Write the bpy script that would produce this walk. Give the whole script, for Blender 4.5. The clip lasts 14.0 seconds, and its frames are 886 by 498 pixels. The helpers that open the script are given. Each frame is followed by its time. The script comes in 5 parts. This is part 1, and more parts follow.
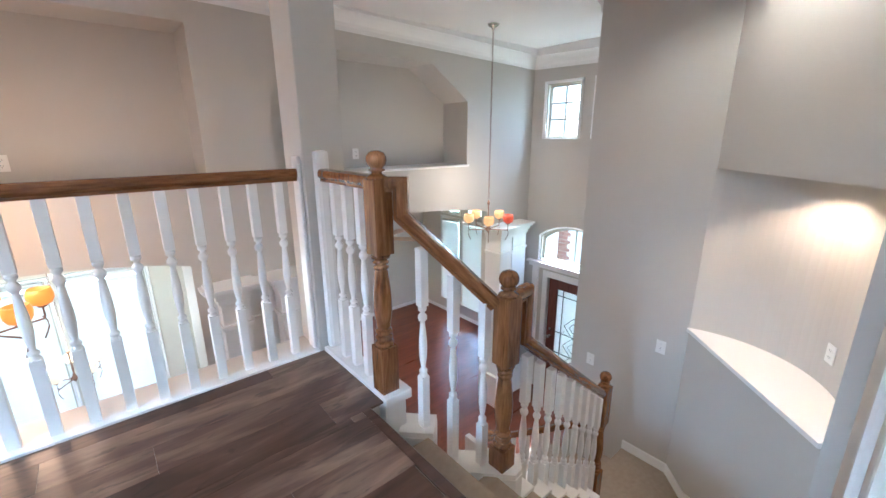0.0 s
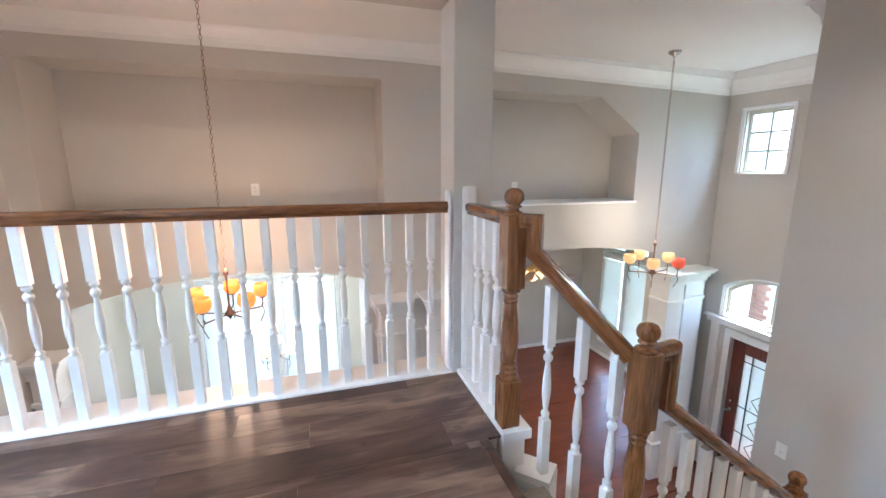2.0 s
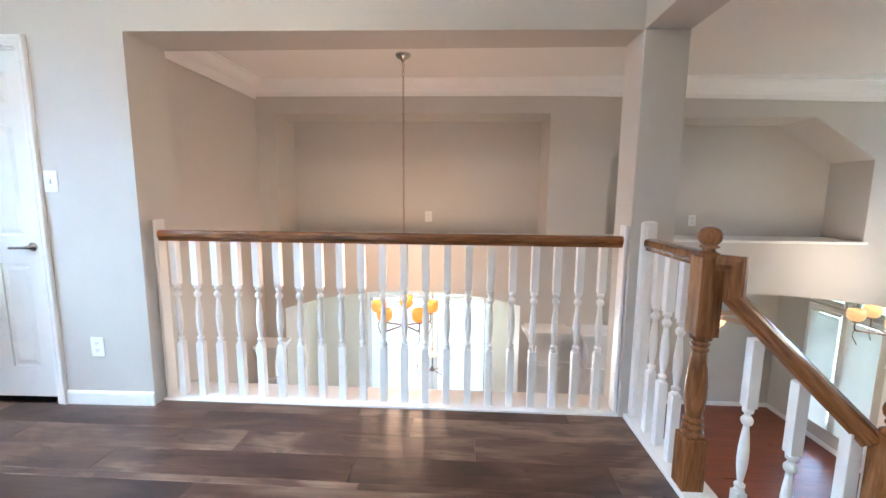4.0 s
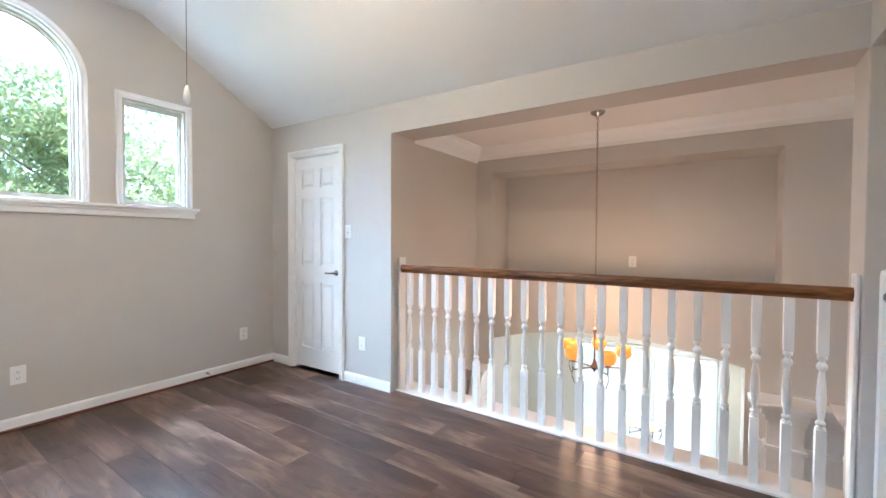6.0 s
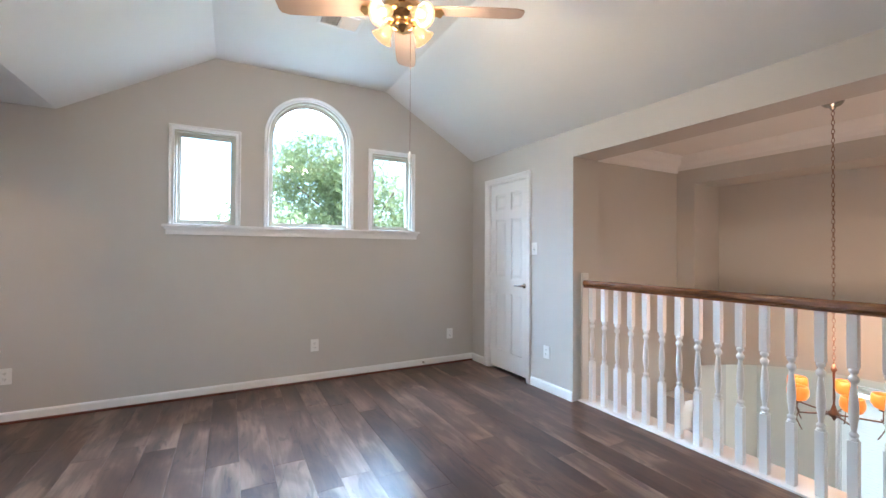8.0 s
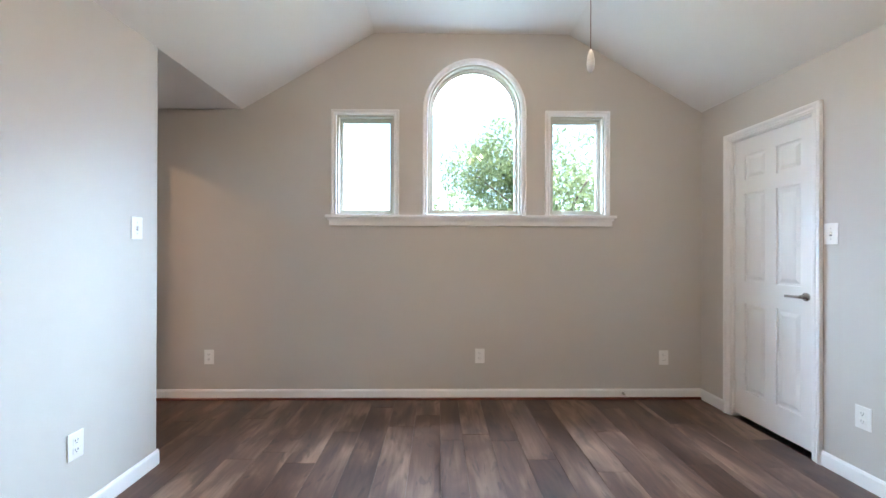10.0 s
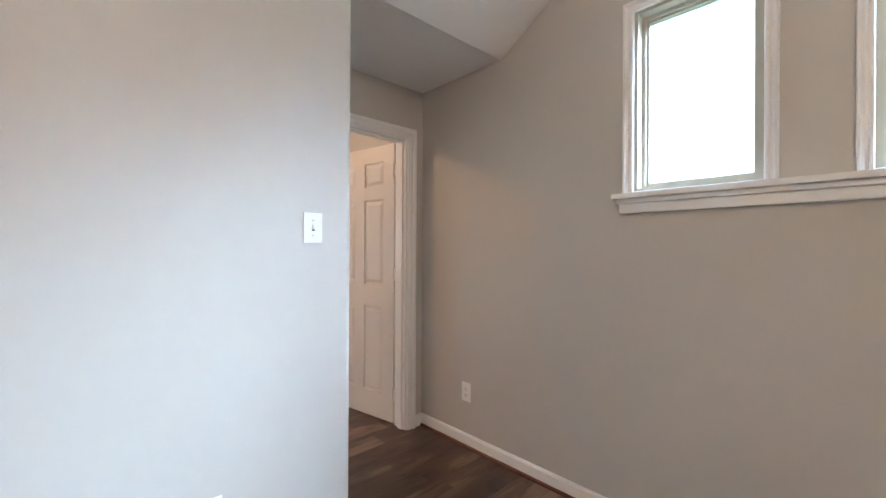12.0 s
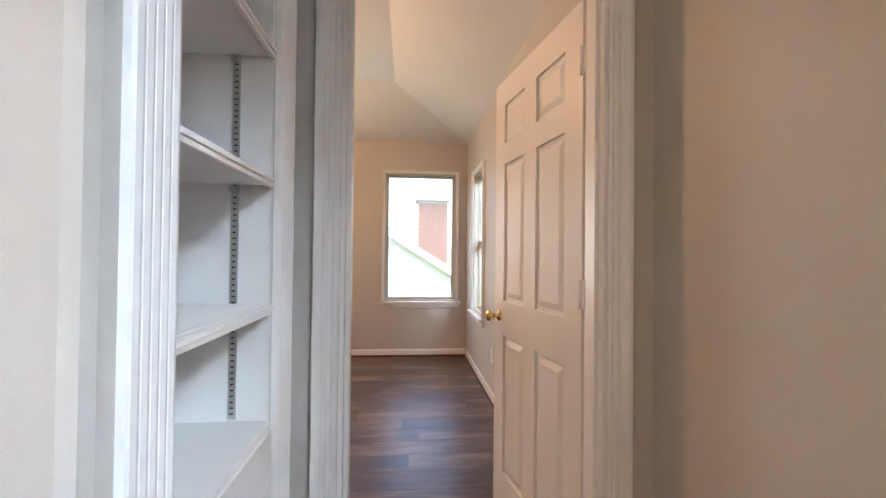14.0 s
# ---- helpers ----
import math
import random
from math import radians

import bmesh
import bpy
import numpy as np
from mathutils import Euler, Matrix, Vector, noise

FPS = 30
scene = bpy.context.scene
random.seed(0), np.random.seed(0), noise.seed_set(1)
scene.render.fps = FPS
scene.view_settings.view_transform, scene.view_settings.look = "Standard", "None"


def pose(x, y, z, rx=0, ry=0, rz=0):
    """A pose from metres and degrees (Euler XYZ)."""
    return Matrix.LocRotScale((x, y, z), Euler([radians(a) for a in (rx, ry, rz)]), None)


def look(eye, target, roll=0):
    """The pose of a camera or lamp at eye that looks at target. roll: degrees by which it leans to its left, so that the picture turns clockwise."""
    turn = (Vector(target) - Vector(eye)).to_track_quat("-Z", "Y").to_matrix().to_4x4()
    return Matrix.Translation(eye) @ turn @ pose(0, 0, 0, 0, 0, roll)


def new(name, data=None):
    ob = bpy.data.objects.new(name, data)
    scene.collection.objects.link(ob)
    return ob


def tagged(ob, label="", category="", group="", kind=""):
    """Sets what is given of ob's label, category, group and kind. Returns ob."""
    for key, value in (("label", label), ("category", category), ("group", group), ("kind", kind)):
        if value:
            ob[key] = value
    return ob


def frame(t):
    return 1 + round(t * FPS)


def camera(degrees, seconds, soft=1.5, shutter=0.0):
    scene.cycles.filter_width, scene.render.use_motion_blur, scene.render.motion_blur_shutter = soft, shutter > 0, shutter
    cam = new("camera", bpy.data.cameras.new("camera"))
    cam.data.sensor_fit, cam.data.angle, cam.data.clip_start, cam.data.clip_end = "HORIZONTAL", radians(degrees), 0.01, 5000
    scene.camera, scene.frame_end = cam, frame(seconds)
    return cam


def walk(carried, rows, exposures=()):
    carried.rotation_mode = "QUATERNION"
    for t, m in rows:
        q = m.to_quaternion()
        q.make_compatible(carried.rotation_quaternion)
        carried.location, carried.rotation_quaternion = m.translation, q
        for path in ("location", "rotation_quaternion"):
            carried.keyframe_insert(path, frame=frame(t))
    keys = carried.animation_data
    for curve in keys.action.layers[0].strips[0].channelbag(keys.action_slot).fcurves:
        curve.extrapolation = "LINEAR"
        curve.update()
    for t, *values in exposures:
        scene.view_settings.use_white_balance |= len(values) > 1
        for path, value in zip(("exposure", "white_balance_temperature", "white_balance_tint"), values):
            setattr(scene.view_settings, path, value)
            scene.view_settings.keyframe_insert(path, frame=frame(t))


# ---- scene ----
cam = camera(95.1, 14.0)
METRES, EYE, TILT, LEAN, TURN = 8.0, 1.5, 0.0, 0.0, -42.4
PATH = [
    (0, (-0.017, 0.245, 1.214), (1.236, 1.71, 0.682), -0.2),
    (0.5, (0.006, 0.213, 1.229), (1.093, 1.817, 0.735), -0.4),
    (1, (0.073, 0.191, 1.228), (0.981, 1.913, 0.771), -0.3),
    (1.5, (0.086, 0.156, 1.231), (0.821, 1.968, 0.812), -0.3),
    (2, (0.072, 0.141, 1.244), (0.658, 2.014, 0.856), -0.0),
    (2.2, (0.057, 0.149, 1.245), (0.59, 2.04, 0.873), 0.1),
    (4.3, (-0.097, 0.01, 1.282), (-0.348, 1.98, 1.046), 0.5),
    (4.5, (-0.096, -0.045, 1.28), (-0.451, 1.911, 1.065), 0.5),
    (5, (-0.021, -0.172, 1.274), (-0.647, 1.719, 1.101), 0.4),
    (5.5, (0.128, -0.191, 1.259), (-0.762, 1.597, 1.153), 0.3),
    (6, (0.28, -0.236, 1.272), (-0.844, 1.417, 1.225), 0.3),
    (6.5, (0.395, -0.333, 1.244), (-0.926, 1.168, 1.244), 0.3),
    (7, (0.511, -0.438, 1.282), (-0.991, 0.882, 1.298), 0.4),
    (7.5, (0.586, -0.434, 1.306), (-1.067, 0.692, 1.327), 0.4),
    (8, (0.658, -0.373, 1.292), (-1.112, 0.557, 1.311), 0.3),
    (8.2, (0.639, -0.363, 1.284), (-1.166, 0.497, 1.301), 0.2),
    (10.3, (-0.38, 0.092, 1.238), (-2.37, -0.1, 1.241), 0.2),
    (10.5, (-0.528, 0.125, 1.261), (-2.497, -0.227, 1.263), 0.2),
    (11, (-0.89, 0.202, 1.214), (-2.746, -0.544, 1.221), 0.2),
    (11.5, (-1.258, 0.141, 1.249), (-2.896, -1.006, 1.251), 0.4),
    (12, (-1.636, -0.052, 1.27), (-3.005, -1.51, 1.271), 0.3),
    (12.5, (-2.034, -0.226, 1.241), (-3.086, -1.927, 1.249), -0.1),
    (13, (-2.328, -0.5, 1.232), (-3.066, -2.358, 1.24), -0.1),
    (13.5, (-2.605, -0.843, 1.227), (-3.084, -2.784, 1.243), 0.1),
    (14, (-2.831, -1.187, 1.213), (-3.006, -3.179, 1.238), 0.6),
]
walk(cam, [(t, look(eye, target, roll)) for t, eye, target, roll in PATH],
     exposures=((0.0, 3.72, 4800, 3), (1.0, 3.72, 4750, 3), (2.0, 3.78, 4900, 3), (5.5, 3.77, 5100, 3), (7.0, 3.44, 5100, 4), (10.5, 3.25, 5500, 6), (12.5, 3.1, 5700, 8), (13.5, 3.27, 5850, 9), (14.0, 3.1, 6350, 12)))

# ---- light ----
world = bpy.data.worlds.new("sky")
scene.world = world
world.use_nodes = True
wn = world.node_tree
sky = wn.nodes.new("ShaderNodeTexSky")
sky.sky_type, sky.sun_disc = "NISHITA", False
SUN_EL, SUN_AZ = 60, 82
sky.sun_elevation, sky.sun_rotation = radians(SUN_EL), radians(SUN_AZ)
sky.air_density, sky.dust_density, sky.ozone_density = 1.0, 2.5, 1.0
wn.nodes["Background"].inputs["Strength"].default_value = 0.15
wn.links.new(sky.outputs["Color"], wn.nodes["Background"].inputs["Color"])


def lamp(name, kind, m, power, color, **opts):
    data = bpy.data.lights.new(name, kind)
    data.energy, data.color = power, color
    if "size" in opts:
        data.shape, data.size, data.size_y = "RECTANGLE", opts["size"], opts["size_y"]
    if "radius" in opts:
        data.shadow_soft_size = opts["radius"]
    if "angle" in opts:
        data.angle = radians(opts["angle"])
    if "cone" in opts:
        data.spot_size, data.spot_blend = radians(opts["cone"]), 0.6
    ob = new(name, data)
    ob.matrix_world = m
    return ob


WARM = (1.0, 0.7, 0.44)
SOFTWARM = (1.0, 0.7, 0.44)
DAY = (0.74, 0.88, 1.0)
el, az = radians(SUN_EL), radians(SUN_AZ)
sun_way = Vector((math.sin(az) * math.cos(el), math.cos(az) * math.cos(el), math.sin(el)))
lamp("sun", "SUN", look(sun_way * 20, (0, 0, 0)), 3.0, (1.0, 0.95, 0.87), angle=10)
for wx, ww in ((-1.27, 1.04), (-0.13, 0.84)):
    lamp("dining_sky", "AREA", look((wx, 7.43, -1.53), (wx, 0, -1.53)), 1.3, (0.95, 0.98, 1.0), size=ww, size_y=1.9)
for wy, ty in ((-0.35, -1.6), (0.95, 2.2)):
    lamp("west_sky", "AREA", look((-4.1, wy, 3.2), (-1.7, ty, 0.9)), 27, DAY, size=1.3, size_y=0.55)
for ly, ty, pw in ((3.0, -1.5, 78), (-1.6, 2.2, 32)):
    lamp("west_sky", "AREA", look((-6.3, ly, 4.6), (-2.5, ty, 1.1)), pw, DAY, size=1.6, size_y=1.0)
lamp("west_sky", "AREA", look((-6.3, 0.45, 3.6), (3.4, 1.3, 0.4)), 34, DAY, size=1.6, size_y=0.6)
lamp("south_sky", "AREA", look((-3.0, -6.6, 2.75), (-3.0, -4.5, 0.8)), 4, DAY, size=0.9, size_y=0.5)
lamp("south_sky", "AREA", look((-1.5, -6.15, 1.4), (-1.5, 0, 1.2)), 2, (1.0, 0.9, 0.78), size=0.75, size_y=1.4)
lamp("east_sky", "AREA", look((5.65, 3.05, 2.45), (3.0, 2.9, 0.6)), 4, DAY, size=1.3, size_y=0.4)
for wy in (6.96, 6.25):
    lamp("living_sky", "AREA", look((6.09, wy, -1.5), (0, wy, -1.5)), 0.5, (0.9, 0.96, 1.0), size=0.55, size_y=1.9)


# ---- materials ----


def nodes_of(name):
    m = bpy.data.materials.new(name)
    m.use_nodes = True
    return m, m.node_tree.nodes, m.node_tree.links, m.node_tree.nodes["Principled BSDF"]


def paint(name, color, rough=0.6, vary=0.04, scale=3.0, bump=0.08, grain=180.0, metallic=0.0, coat=0.0, spec=0.5):
    """Painted or moulded surface: broad tone change, fine relief and uneven gloss."""
    m, n, l, b = nodes_of(name)
    tc = n.new("ShaderNodeTexCoord")
    big = n.new("ShaderNodeTexNoise")
    big.inputs["Scale"].default_value, big.inputs["Detail"].default_value = scale, 4
    fine = n.new("ShaderNodeTexNoise")
    fine.inputs["Scale"].default_value, fine.inputs["Detail"].default_value = grain, 2
    ramp = n.new("ShaderNodeMapRange")
    ramp.inputs["To Min"].default_value, ramp.inputs["To Max"].default_value = 1 - vary, 1 + vary
    mul = n.new("ShaderNodeVectorMath")
    mul.operation = "SCALE"
    mul.inputs[0].default_value = color
    bmp = n.new("ShaderNodeBump")
    bmp.inputs["Strength"].default_value, bmp.inputs["Distance"].default_value = bump, 0.002
    rr = n.new("ShaderNodeMapRange")
    rr.inputs["To Min"].default_value, rr.inputs["To Max"].default_value = max(0.02, rough - 0.06), min(1, rough + 0.06)
    for t in (big, fine):
        l.new(tc.outputs["Object"], t.inputs["Vector"])
    l.new(big.outputs["Fac"], ramp.inputs["Value"])
    l.new(ramp.outputs["Result"], mul.inputs["Scale"])
    l.new(mul.outputs["Vector"], b.inputs["Base Color"])
    l.new(fine.outputs["Fac"], bmp.inputs["Height"])
    l.new(bmp.outputs["Normal"], b.inputs["Normal"])
    l.new(big.outputs["Fac"], rr.inputs["Value"])
    l.new(rr.outputs["Result"], b.inputs["Roughness"])
    b.inputs["Metallic"].default_value, b.inputs["Coat Weight"].default_value = metallic, coat
    b.inputs["Specular IOR Level"].default_value = spec
    return m


def wood(name, dark, mid, light, rough=0.35, along=(1.2, 14, 14), tone=0.35, bump=0.15, coat=0.0, island=False, random_tone=True, ring=6.0, fine=0.45, lo_hi=(0.2, 0.85)):
    """Wood with stretched grain; each piece takes its own tone and stretch of grain."""
    m, n, l, b = nodes_of(name)
    tc = n.new("ShaderNodeTexCoord")
    if island:
        src = n.new("ShaderNodeNewGeometry").outputs["Random Per Island"]
    else:
        src = n.new("ShaderNodeObjectInfo").outputs["Random"]
    off = n.new("ShaderNodeVectorMath")
    off.operation = "SCALE"
    off.inputs[0].default_value = (37.0, 11.0, 23.0)
    l.new(src, off.inputs["Scale"])
    add = n.new("ShaderNodeVectorMath")
    l.new(tc.outputs["Object"], add.inputs[0])
    l.new(off.outputs["Vector"], add.inputs[1])
    st = n.new("ShaderNodeVectorMath")
    st.operation = "MULTIPLY"
    st.inputs[1].default_value = along
    l.new(add.outputs["Vector"], st.inputs[0])
    g1 = n.new("ShaderNodeTexNoise")
    g1.inputs["Scale"].default_value, g1.inputs["Detail"].default_value, g1.inputs["Distortion"].default_value = 1.0, 8, 1.1
    g2 = n.new("ShaderNodeTexNoise")
    g2.inputs["Scale"].default_value, g2.inputs["Detail"].default_value = ring, 3
    l.new(st.outputs["Vector"], g1.inputs["Vector"])
    l.new(st.outputs["Vector"], g2.inputs["Vector"])
    mixf = n.new("ShaderNodeMath")
    mixf.operation = "MULTIPLY_ADD"
    mixf.inputs[1].default_value = fine
    l.new(g2.outputs["Fac"], mixf.inputs[0])
    sh = n.new("ShaderNodeMath")
    sh.operation = "MULTIPLY_ADD"
    sh.inputs[1].default_value, sh.inputs[2].default_value = (tone if random_tone else 0.0), -fine / 2 - (tone / 2 if random_tone else 0)
    l.new(src, sh.inputs[0])
    sm = n.new("ShaderNodeMath")
    l.new(sh.outputs[0], sm.inputs[0])
    l.new(g1.outputs["Fac"], sm.inputs[1])
    l.new(sm.outputs[0], mixf.inputs[2])
    cr = n.new("ShaderNodeValToRGB")
    cr.color_ramp.elements[0].position, cr.color_ramp.elements[1].position = lo_hi
    cr.color_ramp.elements[0].color, cr.color_ramp.elements[1].color = (*dark, 1), (*light, 1)
    e = cr.color_ramp.elements.new(0.5)
    e.color = (*mid, 1)
    l.new(mixf.outputs[0], cr.inputs["Fac"])
    l.new(cr.outputs["Color"], b.inputs["Base Color"])
    bmp = n.new("ShaderNodeBump")
    bmp.inputs["Strength"].default_value, bmp.inputs["Distance"].default_value = bump, 0.001
    l.new(g2.outputs["Fac"], bmp.inputs["Height"])
    l.new(bmp.outputs["Normal"], b.inputs["Normal"])
    rr = n.new("ShaderNodeMapRange")
    rr.inputs["To Min"].default_value, rr.inputs["To Max"].default_value = rough - 0.08, rough + 0.1
    l.new(g1.outputs["Fac"], rr.inputs["Value"])
    l.new(rr.outputs["Result"], b.inputs["Roughness"])
    b.inputs["Coat Weight"].default_value = coat
    return m


def plank_vinyl(name):
    """Printed wood-look vinyl: cloudy tone, fine streaks along the plank, thin dark cracks and knots."""
    m, n, l, b = nodes_of(name)
    tc = n.new("ShaderNodeTexCoord")
    rnd = n.new("ShaderNodeObjectInfo").outputs["Random"]
    off = n.new("ShaderNodeVectorMath")
    off.operation = "SCALE"
    off.inputs[0].default_value = (41.0, 17.0, 29.0)
    l.new(rnd, off.inputs["Scale"])
    add = n.new("ShaderNodeVectorMath")
    l.new(tc.outputs["Object"], add.inputs[0])
    l.new(off.outputs["Vector"], add.inputs[1])

    def grain(stretch, detail, distortion):
        st = n.new("ShaderNodeVectorMath")
        st.operation = "MULTIPLY"
        st.inputs[1].default_value = stretch
        l.new(add.outputs["Vector"], st.inputs[0])
        t = n.new("ShaderNodeTexNoise")
        t.inputs["Scale"].default_value, t.inputs["Detail"].default_value, t.inputs["Distortion"].default_value = 1.0, detail, distortion
        l.new(st.outputs["Vector"], t.inputs["Vector"])
        return t.outputs["Fac"]

    def madd(a, k, c):
        q = n.new("ShaderNodeMath")
        q.operation = "MULTIPLY_ADD"
        l.new(a, q.inputs[0])
        q.inputs[1].default_value = k
        if isinstance(c, float):
            q.inputs[2].default_value = c
        else:
            l.new(c, q.inputs[2])
        return q.outputs[0]

    cloud, streak, crack = grain((1.9, 6.0, 6.0), 5, 0.7), grain((3.0, 55.0, 55.0), 4, 0.3), grain((2.2, 9.0, 9.0), 5, 2.2)
    tone = madd(rnd, 0.3, madd(streak, 0.26, madd(cloud, 1.2, -0.385)))
    cr = n.new("ShaderNodeValToRGB")
    cr.color_ramp.elements[0].position, cr.color_ramp.elements[1].position = 0.22, 0.88
    cr.color_ramp.elements[0].color, cr.color_ramp.elements[1].color = (0.036, 0.0165, 0.011, 1), (0.29, 0.2, 0.142, 1)
    e = cr.color_ramp.elements.new(0.5)
    e.color = (0.094, 0.049, 0.033, 1)
    l.new(tone, cr.inputs["Fac"])
    band = n.new("ShaderNodeValToRGB")
    band.color_ramp.elements[0].position, band.color_ramp.elements[1].position = 0.36, 0.4
    band.color_ramp.elements[0].color, band.color_ramp.elements[1].color = (0.62, 0.62, 0.62, 1), (1, 1, 1, 1)
    l.new(crack, band.inputs["Fac"])
    mul = n.new("ShaderNodeVectorMath")
    mul.operation = "MULTIPLY"
    l.new(cr.outputs["Color"], mul.inputs[0])
    l.new(band.outputs["Color"], mul.inputs[1])
    l.new(mul.outputs["Vector"], b.inputs["Base Color"])
    bmp = n.new("ShaderNodeBump")
    bmp.inputs["Strength"].default_value, bmp.inputs["Distance"].default_value = 0.12, 0.0006
    l.new(streak, bmp.inputs["Height"])
    l.new(bmp.outputs["Normal"], b.inputs["Normal"])
    rr = n.new("ShaderNodeMapRange")
    rr.inputs["To Min"].default_value, rr.inputs["To Max"].default_value = 0.3, 0.4
    l.new(cloud, rr.inputs["Value"])
    l.new(rr.outputs["Result"], b.inputs["Roughness"])
    return m


def glow(name, color, strength):
    m, n, l, b = nodes_of(name)
    b.inputs["Base Color"].default_value = (*color, 1)
    b.inputs["Emission Color"].default_value = (*color, 1)
    b.inputs["Emission Strength"].default_value = strength
    return m


def glass_pane(name):
    m, n, l, b = nodes_of(name)
    b.inputs["Base Color"].default_value = (0.95, 0.98, 0.97, 1)
    b.inputs["Transmission Weight"].default_value, b.inputs["Roughness"].default_value, b.inputs["IOR"].default_value = 1.0, 0.0, 1.0 + 0.25
    return m


def shade_glass(name, color, strength, body=1.0):
    """Lit frosted or alabaster glass: cloudy colour, glows with its bulb."""
    m, n, l, b = nodes_of(name)
    tc = n.new("ShaderNodeTexCoord")
    t = n.new("ShaderNodeTexNoise")
    t.inputs["Scale"].default_value, t.inputs["Detail"].default_value = 14, 4
    l.new(tc.outputs["Object"], t.inputs["Vector"])
    cr = n.new("ShaderNodeValToRGB")
    cr.color_ramp.elements[0].color = (*[c * 0.75 for c in color], 1)
    cr.color_ramp.elements[1].color = (*color, 1)
    l.new(t.outputs["Fac"], cr.inputs["Fac"])
    dim = n.new("ShaderNodeVectorMath")
    dim.operation = "SCALE"
    dim.inputs["Scale"].default_value = body
    l.new(cr.outputs["Color"], dim.inputs[0])
    l.new(dim.outputs["Vector"], b.inputs["Base Color"])
    l.new(cr.outputs["Color"], b.inputs["Emission Color"])
    b.inputs["Emission Strength"].default_value, b.inputs["Roughness"].default_value = strength, 0.3
    return m


WALL = paint("greige_wall_paint", (0.56, 0.538, 0.505), 0.55, 0.03, 1.6, 0.14, 140)
CEIL = paint("ceiling_paint", (0.8, 0.795, 0.78), 0.8, 0.03, 2.0, 0.3, 110)
TRIM = paint("white_trim_paint", (0.85, 0.85, 0.845), 0.32, 0.02, 5.0, 0.01, 60)
DOORW = paint("white_door_paint", (0.82, 0.82, 0.81), 0.38, 0.02, 6.0, 0.02, 160)
FRAME = paint("window_frame_paint", (0.5, 0.475, 0.4), 0.4, 0.06, 6.0, 0.05, 120)
PLASTIC = paint("white_switch_plastic", (0.85, 0.85, 0.83), 0.3, 0.01, 8.0, 0.0, 50)
DARK = paint("dark_slot", (0.03, 0.03, 0.03), 0.6, 0.1, 20, 0.0, 50)
OAK = wood("stained_oak", (0.06, 0.024, 0.009), (0.2, 0.08, 0.025), (0.34, 0.16, 0.055), 0.2, (3, 28, 28), 0.1, 0.12, 0.4, ring=5)
OAKV = wood("stained_oak_upright", (0.06, 0.024, 0.009), (0.2, 0.08, 0.025), (0.34, 0.16, 0.055), 0.2, (28, 28, 3), 0.1, 0.12, 0.4, ring=5)
PLANK = plank_vinyl("grey_brown_vinyl_plank")
MAHOG = wood("mahogany", (0.06, 0.012, 0.008), (0.13, 0.03, 0.018), (0.2, 0.05, 0.03), 0.3, (20, 20, 2), 0.05, 0.1, 0.3)
SHOE = wood("red_brown_shoe_mould", (0.05, 0.011, 0.006), (0.1, 0.023, 0.011), (0.15, 0.04, 0.02), 0.35, (8, 8, 8), 0.1, 0.1)
CARPET = paint("beige_carpet", (0.38, 0.32, 0.255), 0.95, 0.18, 30, 1.0, 420, spec=0.1)
BRASS = paint("polished_brass", (0.8, 0.55, 0.24), 0.18, 0.05, 20, 0.02, 90, 1.0)
BRONZE = paint("copper_bronze", (0.27, 0.165, 0.12), 0.35, 0.15, 25, 0.1, 90, 1.0)
CHROME = paint("satin_nickel", (0.46, 0.45, 0.43), 0.25, 0.05, 25, 0.02, 90, 1.0)
STEEL = paint("zinc_strip", (0.6, 0.62, 0.62), 0.4, 0.08, 25, 0.02, 90, 0.9)
BLADE = paint("pale_fan_blade", (0.44, 0.32, 0.24), 0.4, 0.05, 5, 0.05, 60)
AMBER = shade_glass("amber_glass", (1.0, 0.27, 0.035), 0.1)
REDGLASS = shade_glass("red_glass", (0.75, 0.11, 0.05), 0.05)
CREAMGLASS = shade_glass("cream_glass", (1.0, 0.5, 0.18), 0.085, 0.6)
PALEGLASS = shade_glass("pale_glass", (1.0, 0.78, 0.5), 0.085, 0.7)
FROST = shade_glass("frosted_glass", (1.0, 0.52, 0.22), 0.16, 0.03)
_n, _l = FROST.node_tree.nodes, FROST.node_tree.links
_t = _n.new("ShaderNodeBsdfTransparent")
_t.inputs["Color"].default_value = (1.0, 0.86, 0.7, 1)
_m = _n.new("ShaderNodeMixShader")
_m.inputs["Fac"].default_value = 0.35
_l.new(_n["Principled BSDF"].outputs["BSDF"], _m.inputs[1])
_l.new(_t.outputs["BSDF"], _m.inputs[2])
_l.new(_m.outputs["Shader"], _n["Material Output"].inputs["Surface"])
BULB = glow("lit_bulb", (1.0, 0.72, 0.4), 0.5)
GLASS = glass_pane("window_glass")
BLIND = paint("white_blind_slat", (0.86, 0.86, 0.84), 0.5, 0.02, 5, 0.02, 50)
_n, _l = BLIND.node_tree.nodes, BLIND.node_tree.links
_t = _n.new("ShaderNodeBsdfTranslucent")
_t.inputs["Color"].default_value = (0.8, 0.8, 0.78, 1)
_m = _n.new("ShaderNodeMixShader")
_m.inputs["Fac"].default_value = 0.25
_l.new(_n["Principled BSDF"].outputs["BSDF"], _m.inputs[1])
_l.new(_t.outputs["BSDF"], _m.inputs[2])
_l.new(_m.outputs["Shader"], _n["Material Output"].inputs["Surface"])
LEAF = paint("leaf_green", (0.155, 0.18, 0.085), 0.5, 0.3, 1.2, 0.1, 40)
